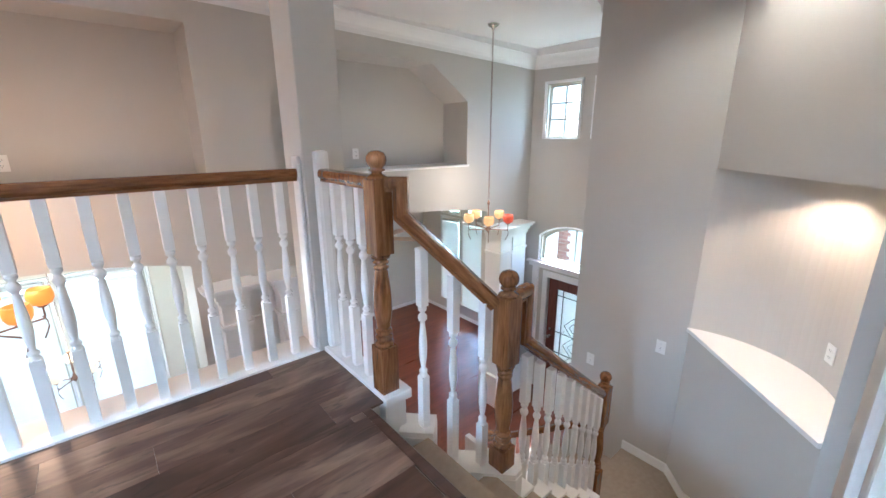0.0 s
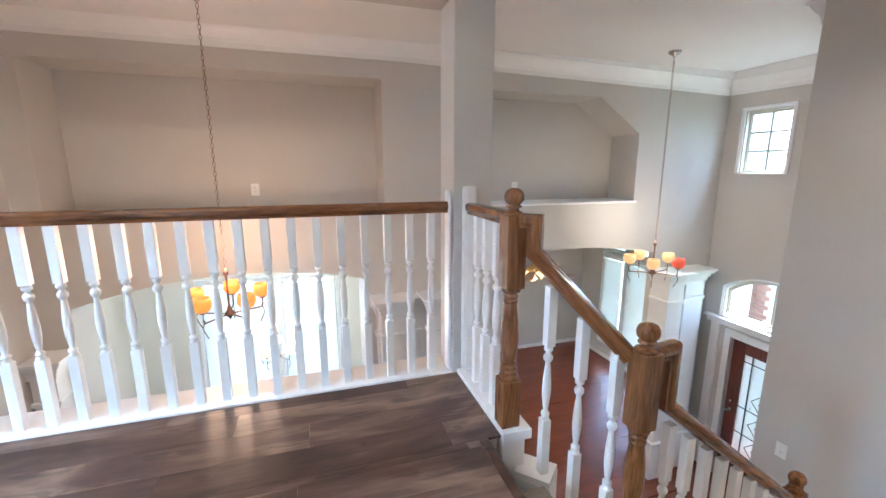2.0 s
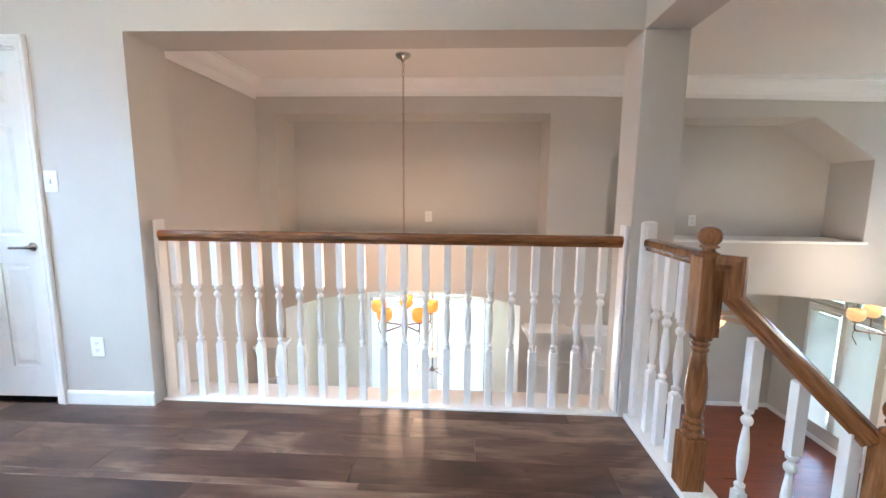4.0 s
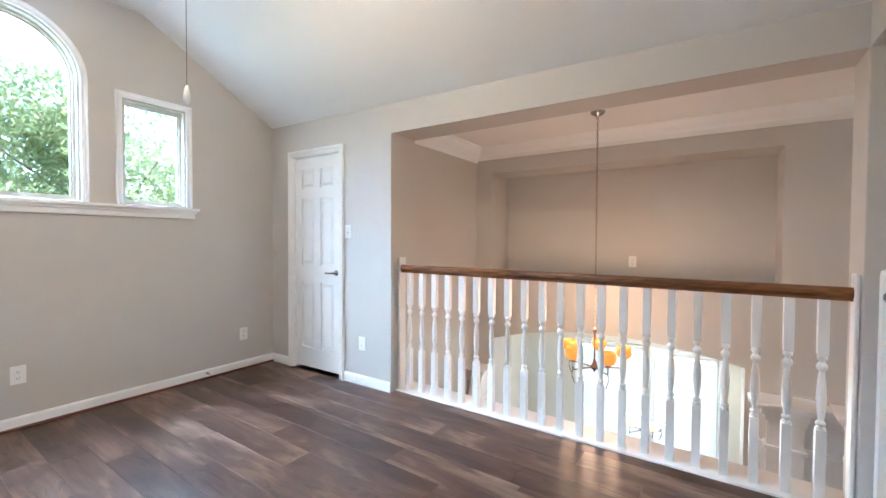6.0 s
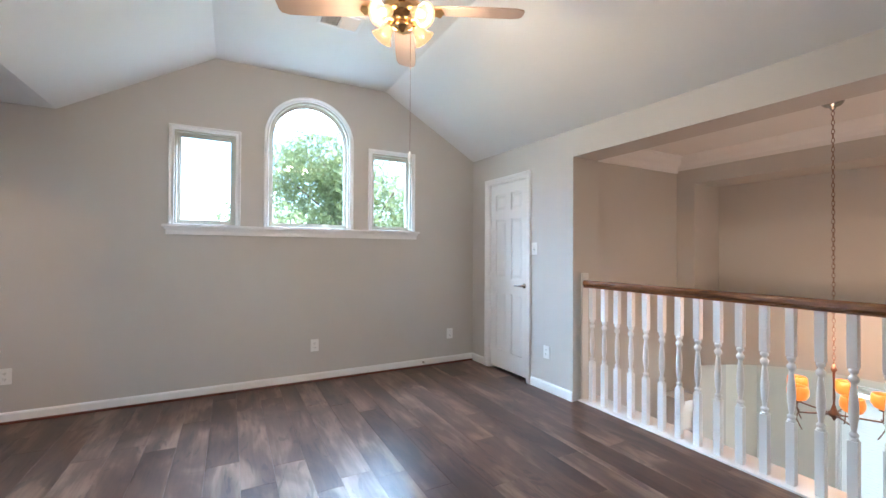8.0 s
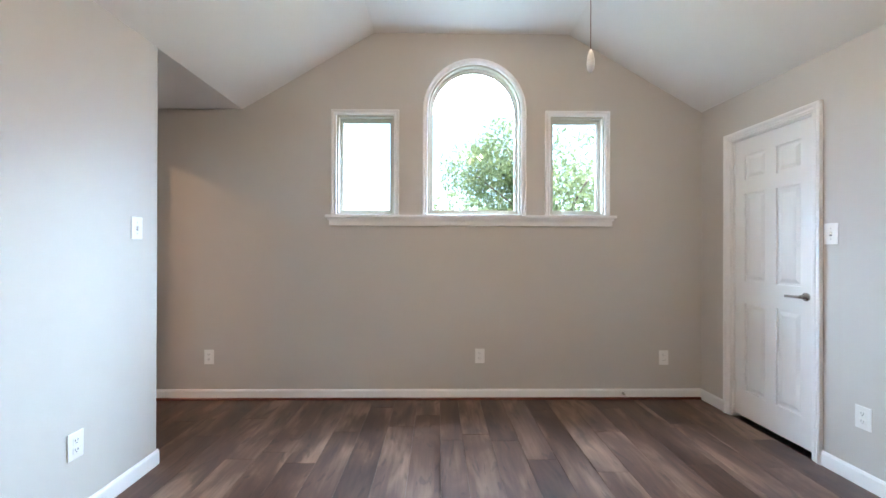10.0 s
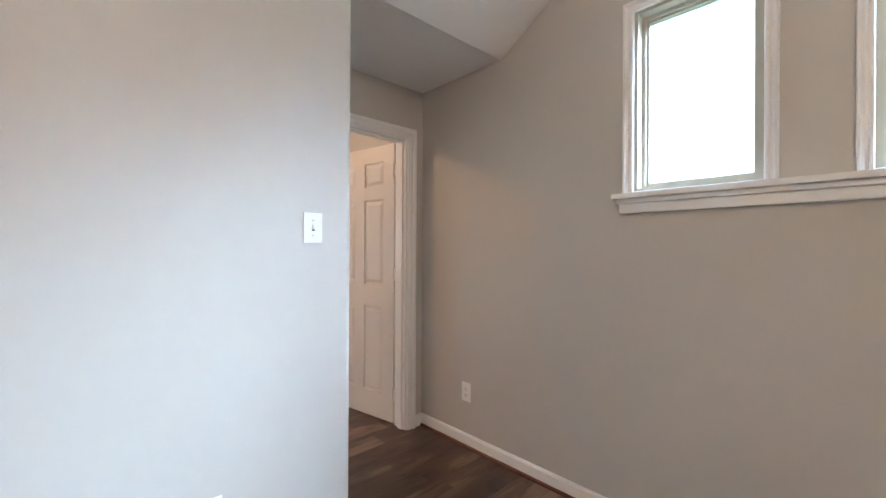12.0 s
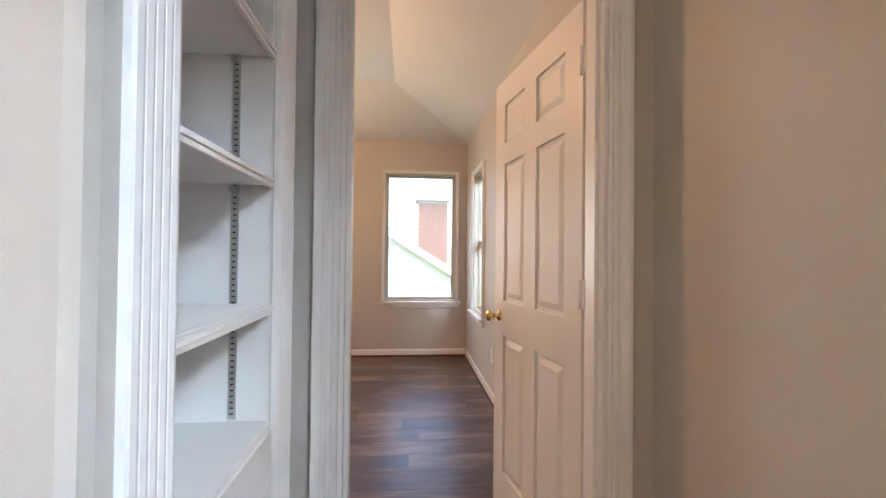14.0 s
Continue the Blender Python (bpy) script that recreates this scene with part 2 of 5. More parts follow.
_n, _l = LEAF.node_tree.nodes, LEAF.node_tree.links
_t = _n.new("ShaderNodeBsdfTranslucent")
_t.inputs["Color"].default_value = (0.26, 0.285, 0.125, 1)
_m = _n.new("ShaderNodeMixShader")
_m.inputs["Fac"].default_value = 0.6
_l.new(_n["Principled BSDF"].outputs["BSDF"], _m.inputs[1])
_l.new(_t.outputs["BSDF"], _m.inputs[2])
_l.new(_m.outputs["Shader"], _n["Material Output"].inputs["Surface"])
BARK = paint("bark", (0.12, 0.09, 0.065), 0.9, 0.3, 8, 0.8, 40)
GRASS = paint("lawn", (0.07, 0.1, 0.035), 0.9, 0.3, 0.5, 0.4, 30)
BRICK = paint("red_brick", (0.36, 0.2, 0.15), 0.85, 0.2, 12, 0.3, 90)
MORTAR = paint("mortar", (0.45, 0.42, 0.38), 0.9, 0.1, 12, 0.3, 90)
CREAM = paint("cream_wall_paint", (0.72, 0.7, 0.63), 0.6, 0.03, 2.0, 0.2, 120)
SIDING = paint("cream_siding", (0.62, 0.58, 0.5), 0.7, 0.05, 3, 0.1, 60)
SHINGLE = paint("grey_shingle", (0.2, 0.18, 0.165), 0.9, 0.25, 14, 0.5, 70)

# ---- mesh helpers ----


def box(bm, x0, x1, y0, y1, z0, z1, bevel=0.0):
    vs = [bm.verts.new((x, y, z)) for z in (z0, z1) for x, y in ((x0, y0), (x1, y0), (x1, y1), (x0, y1))]
    fs = [bm.faces.new([vs[i] for i in q]) for q in ((3, 2, 1, 0), (4, 5, 6, 7), (0, 1, 5, 4), (1, 2, 6, 5), (2, 3, 7, 6), (3, 0, 4, 7))]
    if bevel:
        bmesh.ops.bevel(bm, geom=list({e for f in fs for e in f.edges}), offset=bevel, segments=2, affect="EDGES", profile=0.6)
    return bm


def prism(bm, poly, axis, a, b):
    """Extrude a polygon of (u, v) along axis from a to b: x: (y, z), y: (x, z), z: (x, y)."""
    put = {"x": lambda u, v, w: (w, u, v), "y": lambda u, v, w: (u, w, v), "z": lambda u, v, w: (u, v, w)}[axis]
    lo = [bm.verts.new(put(u, v, a)) for u, v in poly]
    hi = [bm.verts.new(put(u, v, b)) for u, v in poly]
    made = [bm.faces.new(lo), bm.faces.new(hi)]
    for i in range(len(poly)):
        j = (i + 1) % len(poly)
        made.append(bm.faces.new((lo[i], lo[j], hi[j], hi[i])))
    bmesh.ops.recalc_face_normals(bm, faces=made)
    return bm


def lathe(bm, prof, n=16, at=(0, 0, 0), m=None, smooth=True):
    """Turn a profile of (radius, height) round z; open ends are closed."""
    m = m or Matrix.Translation(at)
    rings = []
    for r, z in prof:
        rings.append([bm.verts.new(m @ Vector((r * math.cos(2 * math.pi * i / n), r * math.sin(2 * math.pi * i / n), z))) for i in range(n)])
    made = []
    for a, b in zip(rings, rings[1:]):
        for i in range(n):
            f = bm.faces.new((a[i], a[(i + 1) % n], b[(i + 1) % n], b[i]))
            f.smooth = smooth
            made.append(f)
    made += [bm.faces.new(rings[0][::-1]), bm.faces.new(rings[-1])]
    bmesh.ops.recalc_face_normals(bm, faces=made)
    return bm


def tube(bm, pts, r, n=8):
    """A round bar through the points."""
    rings = []
    pts = [Vector(p) for p in pts]
    for i, p in enumerate(pts):
        d = (pts[min(i + 1, len(pts) - 1)] - pts[max(i - 1, 0)]).normalized()
        q = d.to_track_quat("Z", "Y")
        rings.append([bm.verts.new(p + q @ Vector((r * math.cos(2 * math.pi * k / n), r * math.sin(2 * math.pi * k / n), 0))) for k in range(n)])
    made = []
    for a, b in zip(rings, rings[1:]):
        for i in range(n):
            f = bm.faces.new((a[i], a[(i + 1) % n], b[(i + 1) % n], b[i]))
            f.smooth = True
            made.append(f)
    made += [bm.faces.new(rings[0][::-1]), bm.faces.new(rings[-1])]
    bmesh.ops.recalc_face_normals(bm, faces=made)
    return bm


def sweep(bm, prof, p0, p1):
    """A straight moulding: profile of (side, up) carried from p0 to p1; side is to the right of the way, up is world up."""
    p0, p1 = Vector(p0), Vector(p1)
    flat = Vector((p1.x - p0.x, p1.y - p0.y, 0)).normalized()
    side = flat.cross(Vector((0, 0, 1)))
    a = [bm.verts.new(p0 + side * s + Vector((0, 0, u))) for s, u in prof]
    b = [bm.verts.new(p1 + side * s + Vector((0, 0, u))) for s, u in prof]
    made = [bm.faces.new(a), bm.faces.new(b)]
    for i in range(len(prof)):
        j = (i + 1) % len(prof)
        made.append(bm.faces.new((a[i], a[j], b[j], b[i])))
    bmesh.ops.recalc_face_normals(bm, faces=made)
    return bm


def mesh_of(name, bm, material):
    me = bpy.data.meshes.new(name)
    bm.to_mesh(me)
    bm.free()
    me.materials.append(material)
    return me


def part(name, bm, material, parent, label="", m=None):
    ob = new(name, mesh_of(name, bm, material) if isinstance(bm, bmesh.types.BMesh) else bm)
    ob.parent = parent
    if m is not None:
        ob.matrix_basis = m
    if label:
        tagged(ob, label)
    return ob


def thing(name, m, label, category, group="", kind=""):
    ob = new(name)
    ob.empty_display_size = 0.1
    ob.matrix_basis = m
    return tagged(ob, label, category, group, kind)


def setting(name, bm, material, label, category):
    return tagged(new(name, mesh_of(name, bm, material)), label, category, "", "structure")


def cells(bm, axis, a, b, u0, u1, z0, z1, holes):
    """A wall slab between a and b along axis, with rectangular openings (u0, u1, z0, z1) left out."""
    us = sorted({u0, u1, *(h[0] for h in holes), *(h[1] for h in holes)})
    us = [u for u in us if u0 <= u <= u1]
    for p, q in zip(us, us[1:]):
        mid = (p + q) / 2
        cuts = sorted((max(h[2], z0), min(h[3], z1)) for h in holes if h[0] < mid < h[1])
        z = z0
        for lo, hi in cuts + [(z1, z1)]:
            if lo > z + 1e-6:
                if axis == "x":
                    box(bm, a, b, p, q, z, lo)
                else:
                    box(bm, p, q, a, b, z, lo)
            z = max(z, hi)
    return bm


def arch_fill(bm, axis, a, b, u0, u1, zs, zt, n=20):
    """The wall left above a round or flat arch that springs at zs and peaks at zt."""
    half, rise = (u1 - u0) / 2, zt - zs
    R = (half * half + rise * rise) / (2 * rise)
    c = (u0 + u1) / 2
    for s in (-1, 1):
        arc = []
        for i in range(n + 1):
            du = half * (1 - i / n)
            arc.append((c + s * du, zt - R + math.sqrt(max(0, R * R - du * du))))
        prism(bm, arc + [(c, zt + 0.001), (c + s * half, zt + 0.001)], axis, a, b)
    return bm


def rect_loop(u0, u1, z0, z1):
    return [(u0, z0), (u1, z0), (u1, z1), (u0, z1)]


def arch_loop(u0, u1, z0, zs, n=24):
    c, r = (u0 + u1) / 2, (u1 - u0) / 2
    return [(u0, z0), (u1, z0)] + [(c + r * math.cos(math.pi * i / n), zs + r * math.sin(math.pi * i / n)) for i in range(n + 1)]


def ring(bm, axis, a, b, inner, outer):
    """A closed flat frame between two loops of equal count."""
    put = {"x": lambda u, z, w: (w, u, z), "y": lambda u, z, w: (u, w, z)}[axis]
    v = [[bm.verts.new(put(u, z, w)) for u, z in loop] for loop, w in ((inner, a), (outer, a), (outer, b), (inner, b))]
    made = []
    n = len(inner)
    for k in range(4):
        p, q = v[k], v[(k + 1) % 4]
        for i in range(n):
            made.append(bm.faces.new((p[i], p[(i + 1) % n], q[(i + 1) % n], q[i])))
    bmesh.ops.recalc_face_normals(bm, faces=made)
    return bm


def moulded(bm, axis, at, s, path, prof, closed=True):
    """A moulding round an opening: path(a) is the loop at distance a outside the opening; prof is a list of (a, depth)."""
    put = {"x": lambda u, z, w: (w, u, z), "y": lambda u, z, w: (u, w, z)}[axis]
    v = [[bm.verts.new(put(u, z, at + s * d)) for u, z in path(a)] for a, d in prof]
    n, made = len(v[0]), []
    for k in range(len(v)):
        p, q = v[k], v[(k + 1) % len(v)]
        for i in range(n if closed else n - 1):
            made.append(bm.faces.new((p[i], p[(i + 1) % n], q[(i + 1) % n], q[i])))
    if not closed:
        made += [bm.faces.new([r[0] for r in v]), bm.faces.new([r[-1] for r in v])]
    bmesh.ops.recalc_face_normals(bm, faces=made)
    return bm


X_W, Y_N, Y_P, Y_H = -3.54, 2.27, -1.585, -2.30
X_E, Y_NB = 0.85, 2.59
X_S, Y_C, X_O = 0.765, 2.345, -1.95
F0 = -2.85
Z_HEAD, Z_VOID = 2.14, 2.38
Y_V, Y_VB = 4.15, 4.62
X_F = 5.07

# ---- large structure ----
bm = bmesh.new()
box(bm, -3.7, X_S - 0.02, -6.2, 2.4, -0.3, -0.012)
box(bm, X_S - 0.0195, X_E - 0.02, 1.70, 2.4, -0.3, -0.0125)
box(bm, X_S - 0.0195, X_E - 0.02, -6.2, 0.2, -0.3, -0.0125)
setting("floor_slab", bm, MORTAR, "plain slab under the upper plank floor", "floor")

WL, WA, WR = (-0.81, -0.33), (-0.055, 0.725), (0.965, 1.425)
Z_SILL, Z_WT, Z_SPR = 1.532, 2.36, 2.40
bm = bmesh.new()
holes = [(*WL, Z_SILL, Z_WT), (*WA, Z_SILL, Z_SPR + 0.39), (*WR, Z_SILL, Z_WT), (-5.5, -4.9, 0.62, 2.06)]
cells(bm, "x", X_W - 0.16, X_W, -6.2, Y_NB, -3.0, 3.5, holes)
arch_fill(bm, "x", X_W - 0.16, X_W, *WA, Z_SPR, Z_SPR + 0.39)
setting("wall_west", bm, WALL, "greige painted wall with three high windows", "wall")

bm = bmesh.new()
cells(bm, "y", Y_N, Y_NB, X_W - 0.02, X_O, -3.0, 3.5, [(-3.2, -2.55, 0.0, 2.063)])
cells(bm, "y", Y_N, Y_NB, X_O, 0.825, Z_HEAD, 3.5, [])
box(bm, -3.2, -2.55, Y_NB - 0.04, Y_NB, 0, 2.063)
# the north wall stands a little out of square
for v in bm.verts:
    v.co.y += -0.025 + 0.0229 * (v.co.x - X_W) if v.co.y < Y_N + 0.1 else 0.0
setting("wall_north", bm, WALL, "greige painted wall with wide balcony opening and header", "wall")
SKEW = Matrix.Translation((X_W, Y_N - 0.025, 0)) @ Matrix.Rotation(math.atan(0.0229), 4, "Z") @ Matrix.Translation((-X_W, -Y_N, 0))

bm = bmesh.new()
box(bm, 0.825, 1.06, Y_C, Y_NB + 0.01, -0.3, 3.5, 0.006)
box(bm, 0.825, 1.06, 0.2, Y_C - 0.001, Z_HEAD, 3.5)
setting("column", bm, WALL, "square greige painted column carrying two beams", "column")

bm = bmesh.new()
box(bm, X_E, 1.035, Y_P - 0.15, 0.2, -3.0, 3.5, 0.012)
setting("wall_east", bm, WALL, "plain greige painted wall beside the stairs", "wall")

bm = bmesh.new()
box(bm, -2.535, X_E, Y_P - 0.1, Y_P, -0.05, 3.5, 0.02)
setting("wall_south", bm, WALL, "greige painted wall with rounded corner", "wall")

# hall side wall with the shelf recess, and the doorway wall
NY0, NY1, NX = -2.125, -1.715, -2.24
bm = bmesh.new()
cells(bm, "x", -2.53, -2.43, Y_H, Y_P - 0.1, -0.02, 3.5, [(NY0, NY1, 0.0, 2.2)])
box(bm, NX, NX + 0.05, Y_H, Y_P - 0.1, -0.02, 3.5)
box(bm, -2.43, NX, NY0 - 0.03, NY0 - 0.001, -0.02, 2.2)
box(bm, -2.43, NX, NY1 + 0.001, NY1 + 0.06, -0.02, 2.2)
box(bm, -2.43, NX, NY0 - 0.03, NY1 + 0.06, 2.201, 2.26)
setting("wall_hall", bm, WALL, "greige painted hall wall with a shelf recess", "wall")

DX0, DX1 = -3.4, -2.65
bm = bmesh.new()
cells(bm, "y", Y_H - 0.12, Y_H, X_W, 1.0, -0.02, 3.5, [(DX0, DX1, -0.02, 2.05)])
setting("wall_doorway", bm, WALL, "greige painted wall with an open doorway", "wall")

bm = bmesh.new()
cells(bm, "y", -6.2, -6.02, X_W, 1.0, -3.0, 3.5, [(-3.41, -2.56, 0.65, 2.17), (-2.0, -1.15, 0.65, 2.17)])
box(bm, 1.0, 1.12, -6.2, Y_P - 0.15, -3.0, 3.5)
setting("wall_bedroom", bm, WALL, "beige painted wall with windows", "wall")


def ceiling_sheet(name, bm, label):
    return setting(name, bm, CEIL, label, "ceiling")


bm = bmesh.new()
prof = [(Y_N + 0.14, 2.305), (1.12, 3.045), (-0.5, 3.045), (Y_P, 2.40)]
prism(bm, prof + [(Y_P, 3.3), (Y_N + 0.14, 3.3)], "x", X_W, 0.825)
ceiling_sheet("ceiling", bm, "white vaulted ceiling with a flat middle")
bm = bmesh.new()
box(bm, X_W, -2.43, Y_H, Y_P - 0.0005, 2.40, 3.3)
ceiling_sheet("ceiling_hall", bm, "flat white hall ceiling")
bm = bmesh.new()
zc, zt, ins = 2.54, 2.9, 0.85
vs = [bm.verts.new(p) for p in ((X_W, Y_H - 0.12, zc), (X_W, -6.02, zc), (1.0, -6.02, zc), (1.0, -6.02 + ins, zt), (X_W + ins, -6.02 + ins, zt), (X_W + ins, Y_H - 0.12, zt), (1.0, Y_H - 0.12, zt))]
for q in ((0, 1, 4, 5), (1, 2, 3, 4), (5, 4, 3, 6)):
    bm.faces.new([vs[i] for i in q])
ext = bmesh.ops.extrude_face_region(bm, geom=bm.faces[:])
bmesh.ops.translate(bm, verts=[v for v in ext["geom"] if isinstance(v, bmesh.types.BMVert)], vec=(0, 0, 0.25))
bmesh.ops.recalc_face_normals(bm, faces=bm.faces[:])
ceiling_sheet("ceiling_bedroom", bm, "white hipped bedroom ceiling")
bm = bmesh.new()
box(bm, -2.4, 5.3, Y_NB + 0.001, 4.8, Z_VOID, 2.6)
box(bm, 1.061, 5.3, -0.2, Y_NB, Z_VOID, 2.6)
ceiling_sheet("ceiling_void", bm, "flat white ceiling over the stair hall")
bm = bmesh.new()
box(bm, -3.9, 1.2, -6.4, 4.9, 3.5, 3.6)
ceiling_sheet("ceiling_attic", bm, "plain board closing the roof")

# stair hall: north wall with two niches over two arches
N2 = (-2.0, 0.72, 0.86, 2.07)
N1 = (1.3, 3.74, 0.845, 2.03)
AA, AB = (-1.98, 0.49), (1.3, 4.15)
bm = bmesh.new()
cells(bm, "y", Y_V, Y_V + 0.1, -2.35, X_F + 0.9, F0, 2.6, [N2, N1, (*AA, F0, 0.295), (*AB, F0, 0.33)])
cells(bm, "y", Y_V + 0.1, Y_VB, -2.35, X_F + 0.9, F0, 2.6, [N2, N1, (*AA, F0, 0.295), (AB[0], 4.85, F0, 0.33)])
cells(bm, "y", Y_VB, Y_VB + 0.1, -2.35, X_F + 0.9, F0, 2.6, [(*AA, F0, 0.295), (AB[0], 4.85, F0, 0.33)])
for side, ue in ((-1, AA[0]), (1, AA[1])):
    crest, rad = -0.6, 4.4
    way = [ue + (crest - ue) * i / 20 for i in range(21)]
    prism(bm, [(u, 0.295 - rad + math.sqrt(rad * rad - (u - crest) ** 2)) for u in way] + [(crest, 0.296), (ue, 0.296)], "y", Y_V, Y_VB + 0.1)
arch_fill(bm, "y", Y_V, Y_VB + 0.1, *AB, 0.2, 0.33)
prism(bm, [(3.17, 2.031), (3.741, 2.031), (3.741, 1.645)], "y", Y_V, Y_VB)
prism(bm, [(1.87, 2.031), (1.299, 2.031), (1.299, 1.645)], "y", Y_V, Y_VB)
setting("wall_void", bm, WALL, "tall greige wall with recessed niches over arched openings", "wall")
bm = bmesh.new()
box(bm, N1[0], N1[1] + 0.02, Y_V - 0.03, Y_VB, N1[2] - 0.001, N1[2] + 0.025, 0.006)
setting("niche_sill", bm, TRIM, "white painted niche sill", "sill")
bm = bmesh.new()
box(bm, -2.35, -2.2, Y_NB, Y_V, F0, 2.6)
setting("wall_void_left", bm, WALL, "tall greige painted side wall", "wall")

E_WIN = [(3.38, 3.91, 1.19, 1.925), (2.62, 3.15, 1.19, 1.925)]
E_TR = (2.75, 3.87, -0.63, -0.05)
E_DOOR = (2.75, 3.68, F0, -0.88)
bm = bmesh.new()
cells(bm, "x", X_F, X_F + 0.16, 1.5, Y_V, F0, 2.6, E_WIN + [E_TR, E_DOOR])
arch_fill(bm, "x", X_F, X_F + 0.16, 2.75, 3.87, -0.25, -0.05)
setting("wall_front", bm, WALL, "greige front wall with door, transom and high windows", "wall")

P0, P1 = Vector((3.44, 1.22)), Vector((2.54, 0.3))
XB = 3.44
bm = bmesh.new()
box(bm, XB, XB + 0.15, P0.y, 2.24, F0, 2.6, 0.006)
box(bm, XB + 0.15, X_F, 2.08, 2.24, F0, 2.6)
setting("wall_stair", bm, WALL, "tall plain greige wall beside the stairs", "wall")
bm = bmesh.new()
box(bm, 1.036, P1.x + 0.08, 0.08, 0.22, F0, 2.6, 0.01)
box(bm, XB + 0.15, XB + 0.3, -0.4, 2.08, F0, 2.6)
box(bm, P1.x + 0.08, XB + 0.3, -0.4, -0.25, F0, 2.6)
setting("wall_stair_side", bm, WALL, "plain greige wall along the stairs", "wall")

# curved display niche: a low wall with a ledge, a round back and a soffit
Z_L, Z_S = -0.28, 0.99
mid, chord = (P0 + P1) / 2, (P1 - P0)
nrm = Vector((-chord.y, chord.x)).normalized()
if nrm.x < 0:
    nrm = -nrm
half, sag = chord.length / 2, 0.42
R = (half * half + sag * sag) / (2 * sag)
cen = mid + nrm * (sag - R)
a0 = math.atan2((P1 - cen).y, (P1 - cen).x)
a1 = math.atan2((P0 - cen).y, (P0 - cen).x)
arc = [(cen.x + R * math.cos(a0 + (a1 - a0) * i / 28), cen.y + R * math.sin(a0 + (a1 - a0) * i / 28)) for i in range(29)]
bm = bmesh.new()
solid = [(P1.x, P1.y), (P0.x, P0.y), (XB + 0.16, P0.y), (XB + 0.16, -0.2), (P1.x, -0.2)]
prism(bm, solid, "z", F0, Z_L - 0.03)
prism(bm, solid, "z", Z_S, 2.6)
prism(bm, arc + [(XB + 0.16, P0.y), (XB + 0.16, -0.2), (P1.x, -0.2)], "z", Z_L - 0.03, Z_S)
setting("wall_niche", bm, WALL, "greige wall with a curved display niche", "wall")
bm = bmesh.new()
lip = nrm * -0.02
prism(bm, [(P1.x + lip.x, P1.y + lip.y), (P0.x + lip.x, P0.y + lip.y)] + arc[::-1], "z", Z_L - 0.03, Z_L)
setting("niche_ledge", bm, TRIM, "white painted ledge of the curved niche", "ledge")

# ---- lower rooms ----
bm = bmesh.new()
box(bm, -3.0, 6.1, -0.3, 8.15, F0 - 0.2, F0 - 0.012)
setting("floor_lower_slab", bm, MORTAR, "slab under the lower floor", "floor")
bm = bmesh.new()
DW = [(-1.82, -0.72, F0 + 0.35, -0.55), (-0.58, 0.32, F0 + 0.35, -0.55)]
cells(bm, "y", 7.3, 7.45, -3.0, 0.95, F0, 0.4, DW)
setting("wall_dining_far", bm, CREAM, "cream painted dining room wall with two tall windows", "wall")
bm = bmesh.new()
box(bm, -3.0, -2.85, Y_VB + 0.1, 7.3, F0, 0.4)
box(bm, 0.8, 0.95, Y_VB + 0.1, 7.3, F0, 0.4)
setting("wall_dining_side", bm, CREAM, "cream painted dining room side walls", "wall")
bm = bmesh.new()
LW = [(6.67, 7.25, -2.52, -0.56), (5.95, 6.55, -2.52, -0.56), (6.67, 7.25, -0.45, -0.15), (5.95, 6.55, -0.45, -0.15)]
cells(bm, "x", 5.97, 6.1, Y_VB + 0.1, 8.15, F0, 0.4, LW)
box(bm, 0.95, 5.97, 8.0, 8.15, F0, 0.4)
setting("wall_living", bm, WALL, "greige living room walls with a corner of windows", "wall")
bm = bmesh.new()
box(bm, -3.0, 6.1, Y_VB + 0.1, 8.15, 0.4, 0.5)
ceiling_sheet("ceiling_lower", bm, "white ceiling of the lower rooms")
bm = bmesh.new()
box(bm, -2.35, 1.036, -0.3, 0.0, F0, -0.31)
box(bm, -2.35, -2.2, 0.0, Y_NB, F0, -0.31)
setting("wall_lower", bm, WALL, "plain greige lower wall under the landing", "wall")


# ---- trims ----
CROWN = [(0, 0.1), (0, -0.17), (0.012, -0.17), (0.014, -0.13), (0.022, -0.115), (0.03, -0.1), (0.06, -0.075), (0.09, -0.04), (0.105, -0.015), (0.125, -0.015), (0.125, 0.1)]


def crown(p0, p1, lift0=0.0, lift1=0.0):
    bm = bmesh.new()
    sweep(bm, CROWN, (*p0, Z_VOID + lift0), (*p1, Z_VOID + lift1))
    return setting("crown_moulding", bm, TRIM, "white crown moulding along the ceiling", "moulding")


crown((-2.2, Y_V), (0.95, Y_V), 0.025, 0.02)
crown((0.95, Y_V), (X_F, Y_V), 0.02, -0.075)
crown((X_F, Y_V), (X_F, 2.24), -0.075, -0.12)
crown((-2.2, Y_NB), (-2.2, Y_V))
crown((X_F, 2.24), (XB, 2.24))
crown((0.825, Y_NB), (-2.2, Y_NB))
BASE = [(0, 0.0185), (0.012, 0.0185), (0.012, 0.07), (0.006, 0.083), (0, 0.085)]
SHOEP = [(0, 0), (0.022, 0), (0.021, 0.009), (0.014, 0.018), (0, 0.018)]


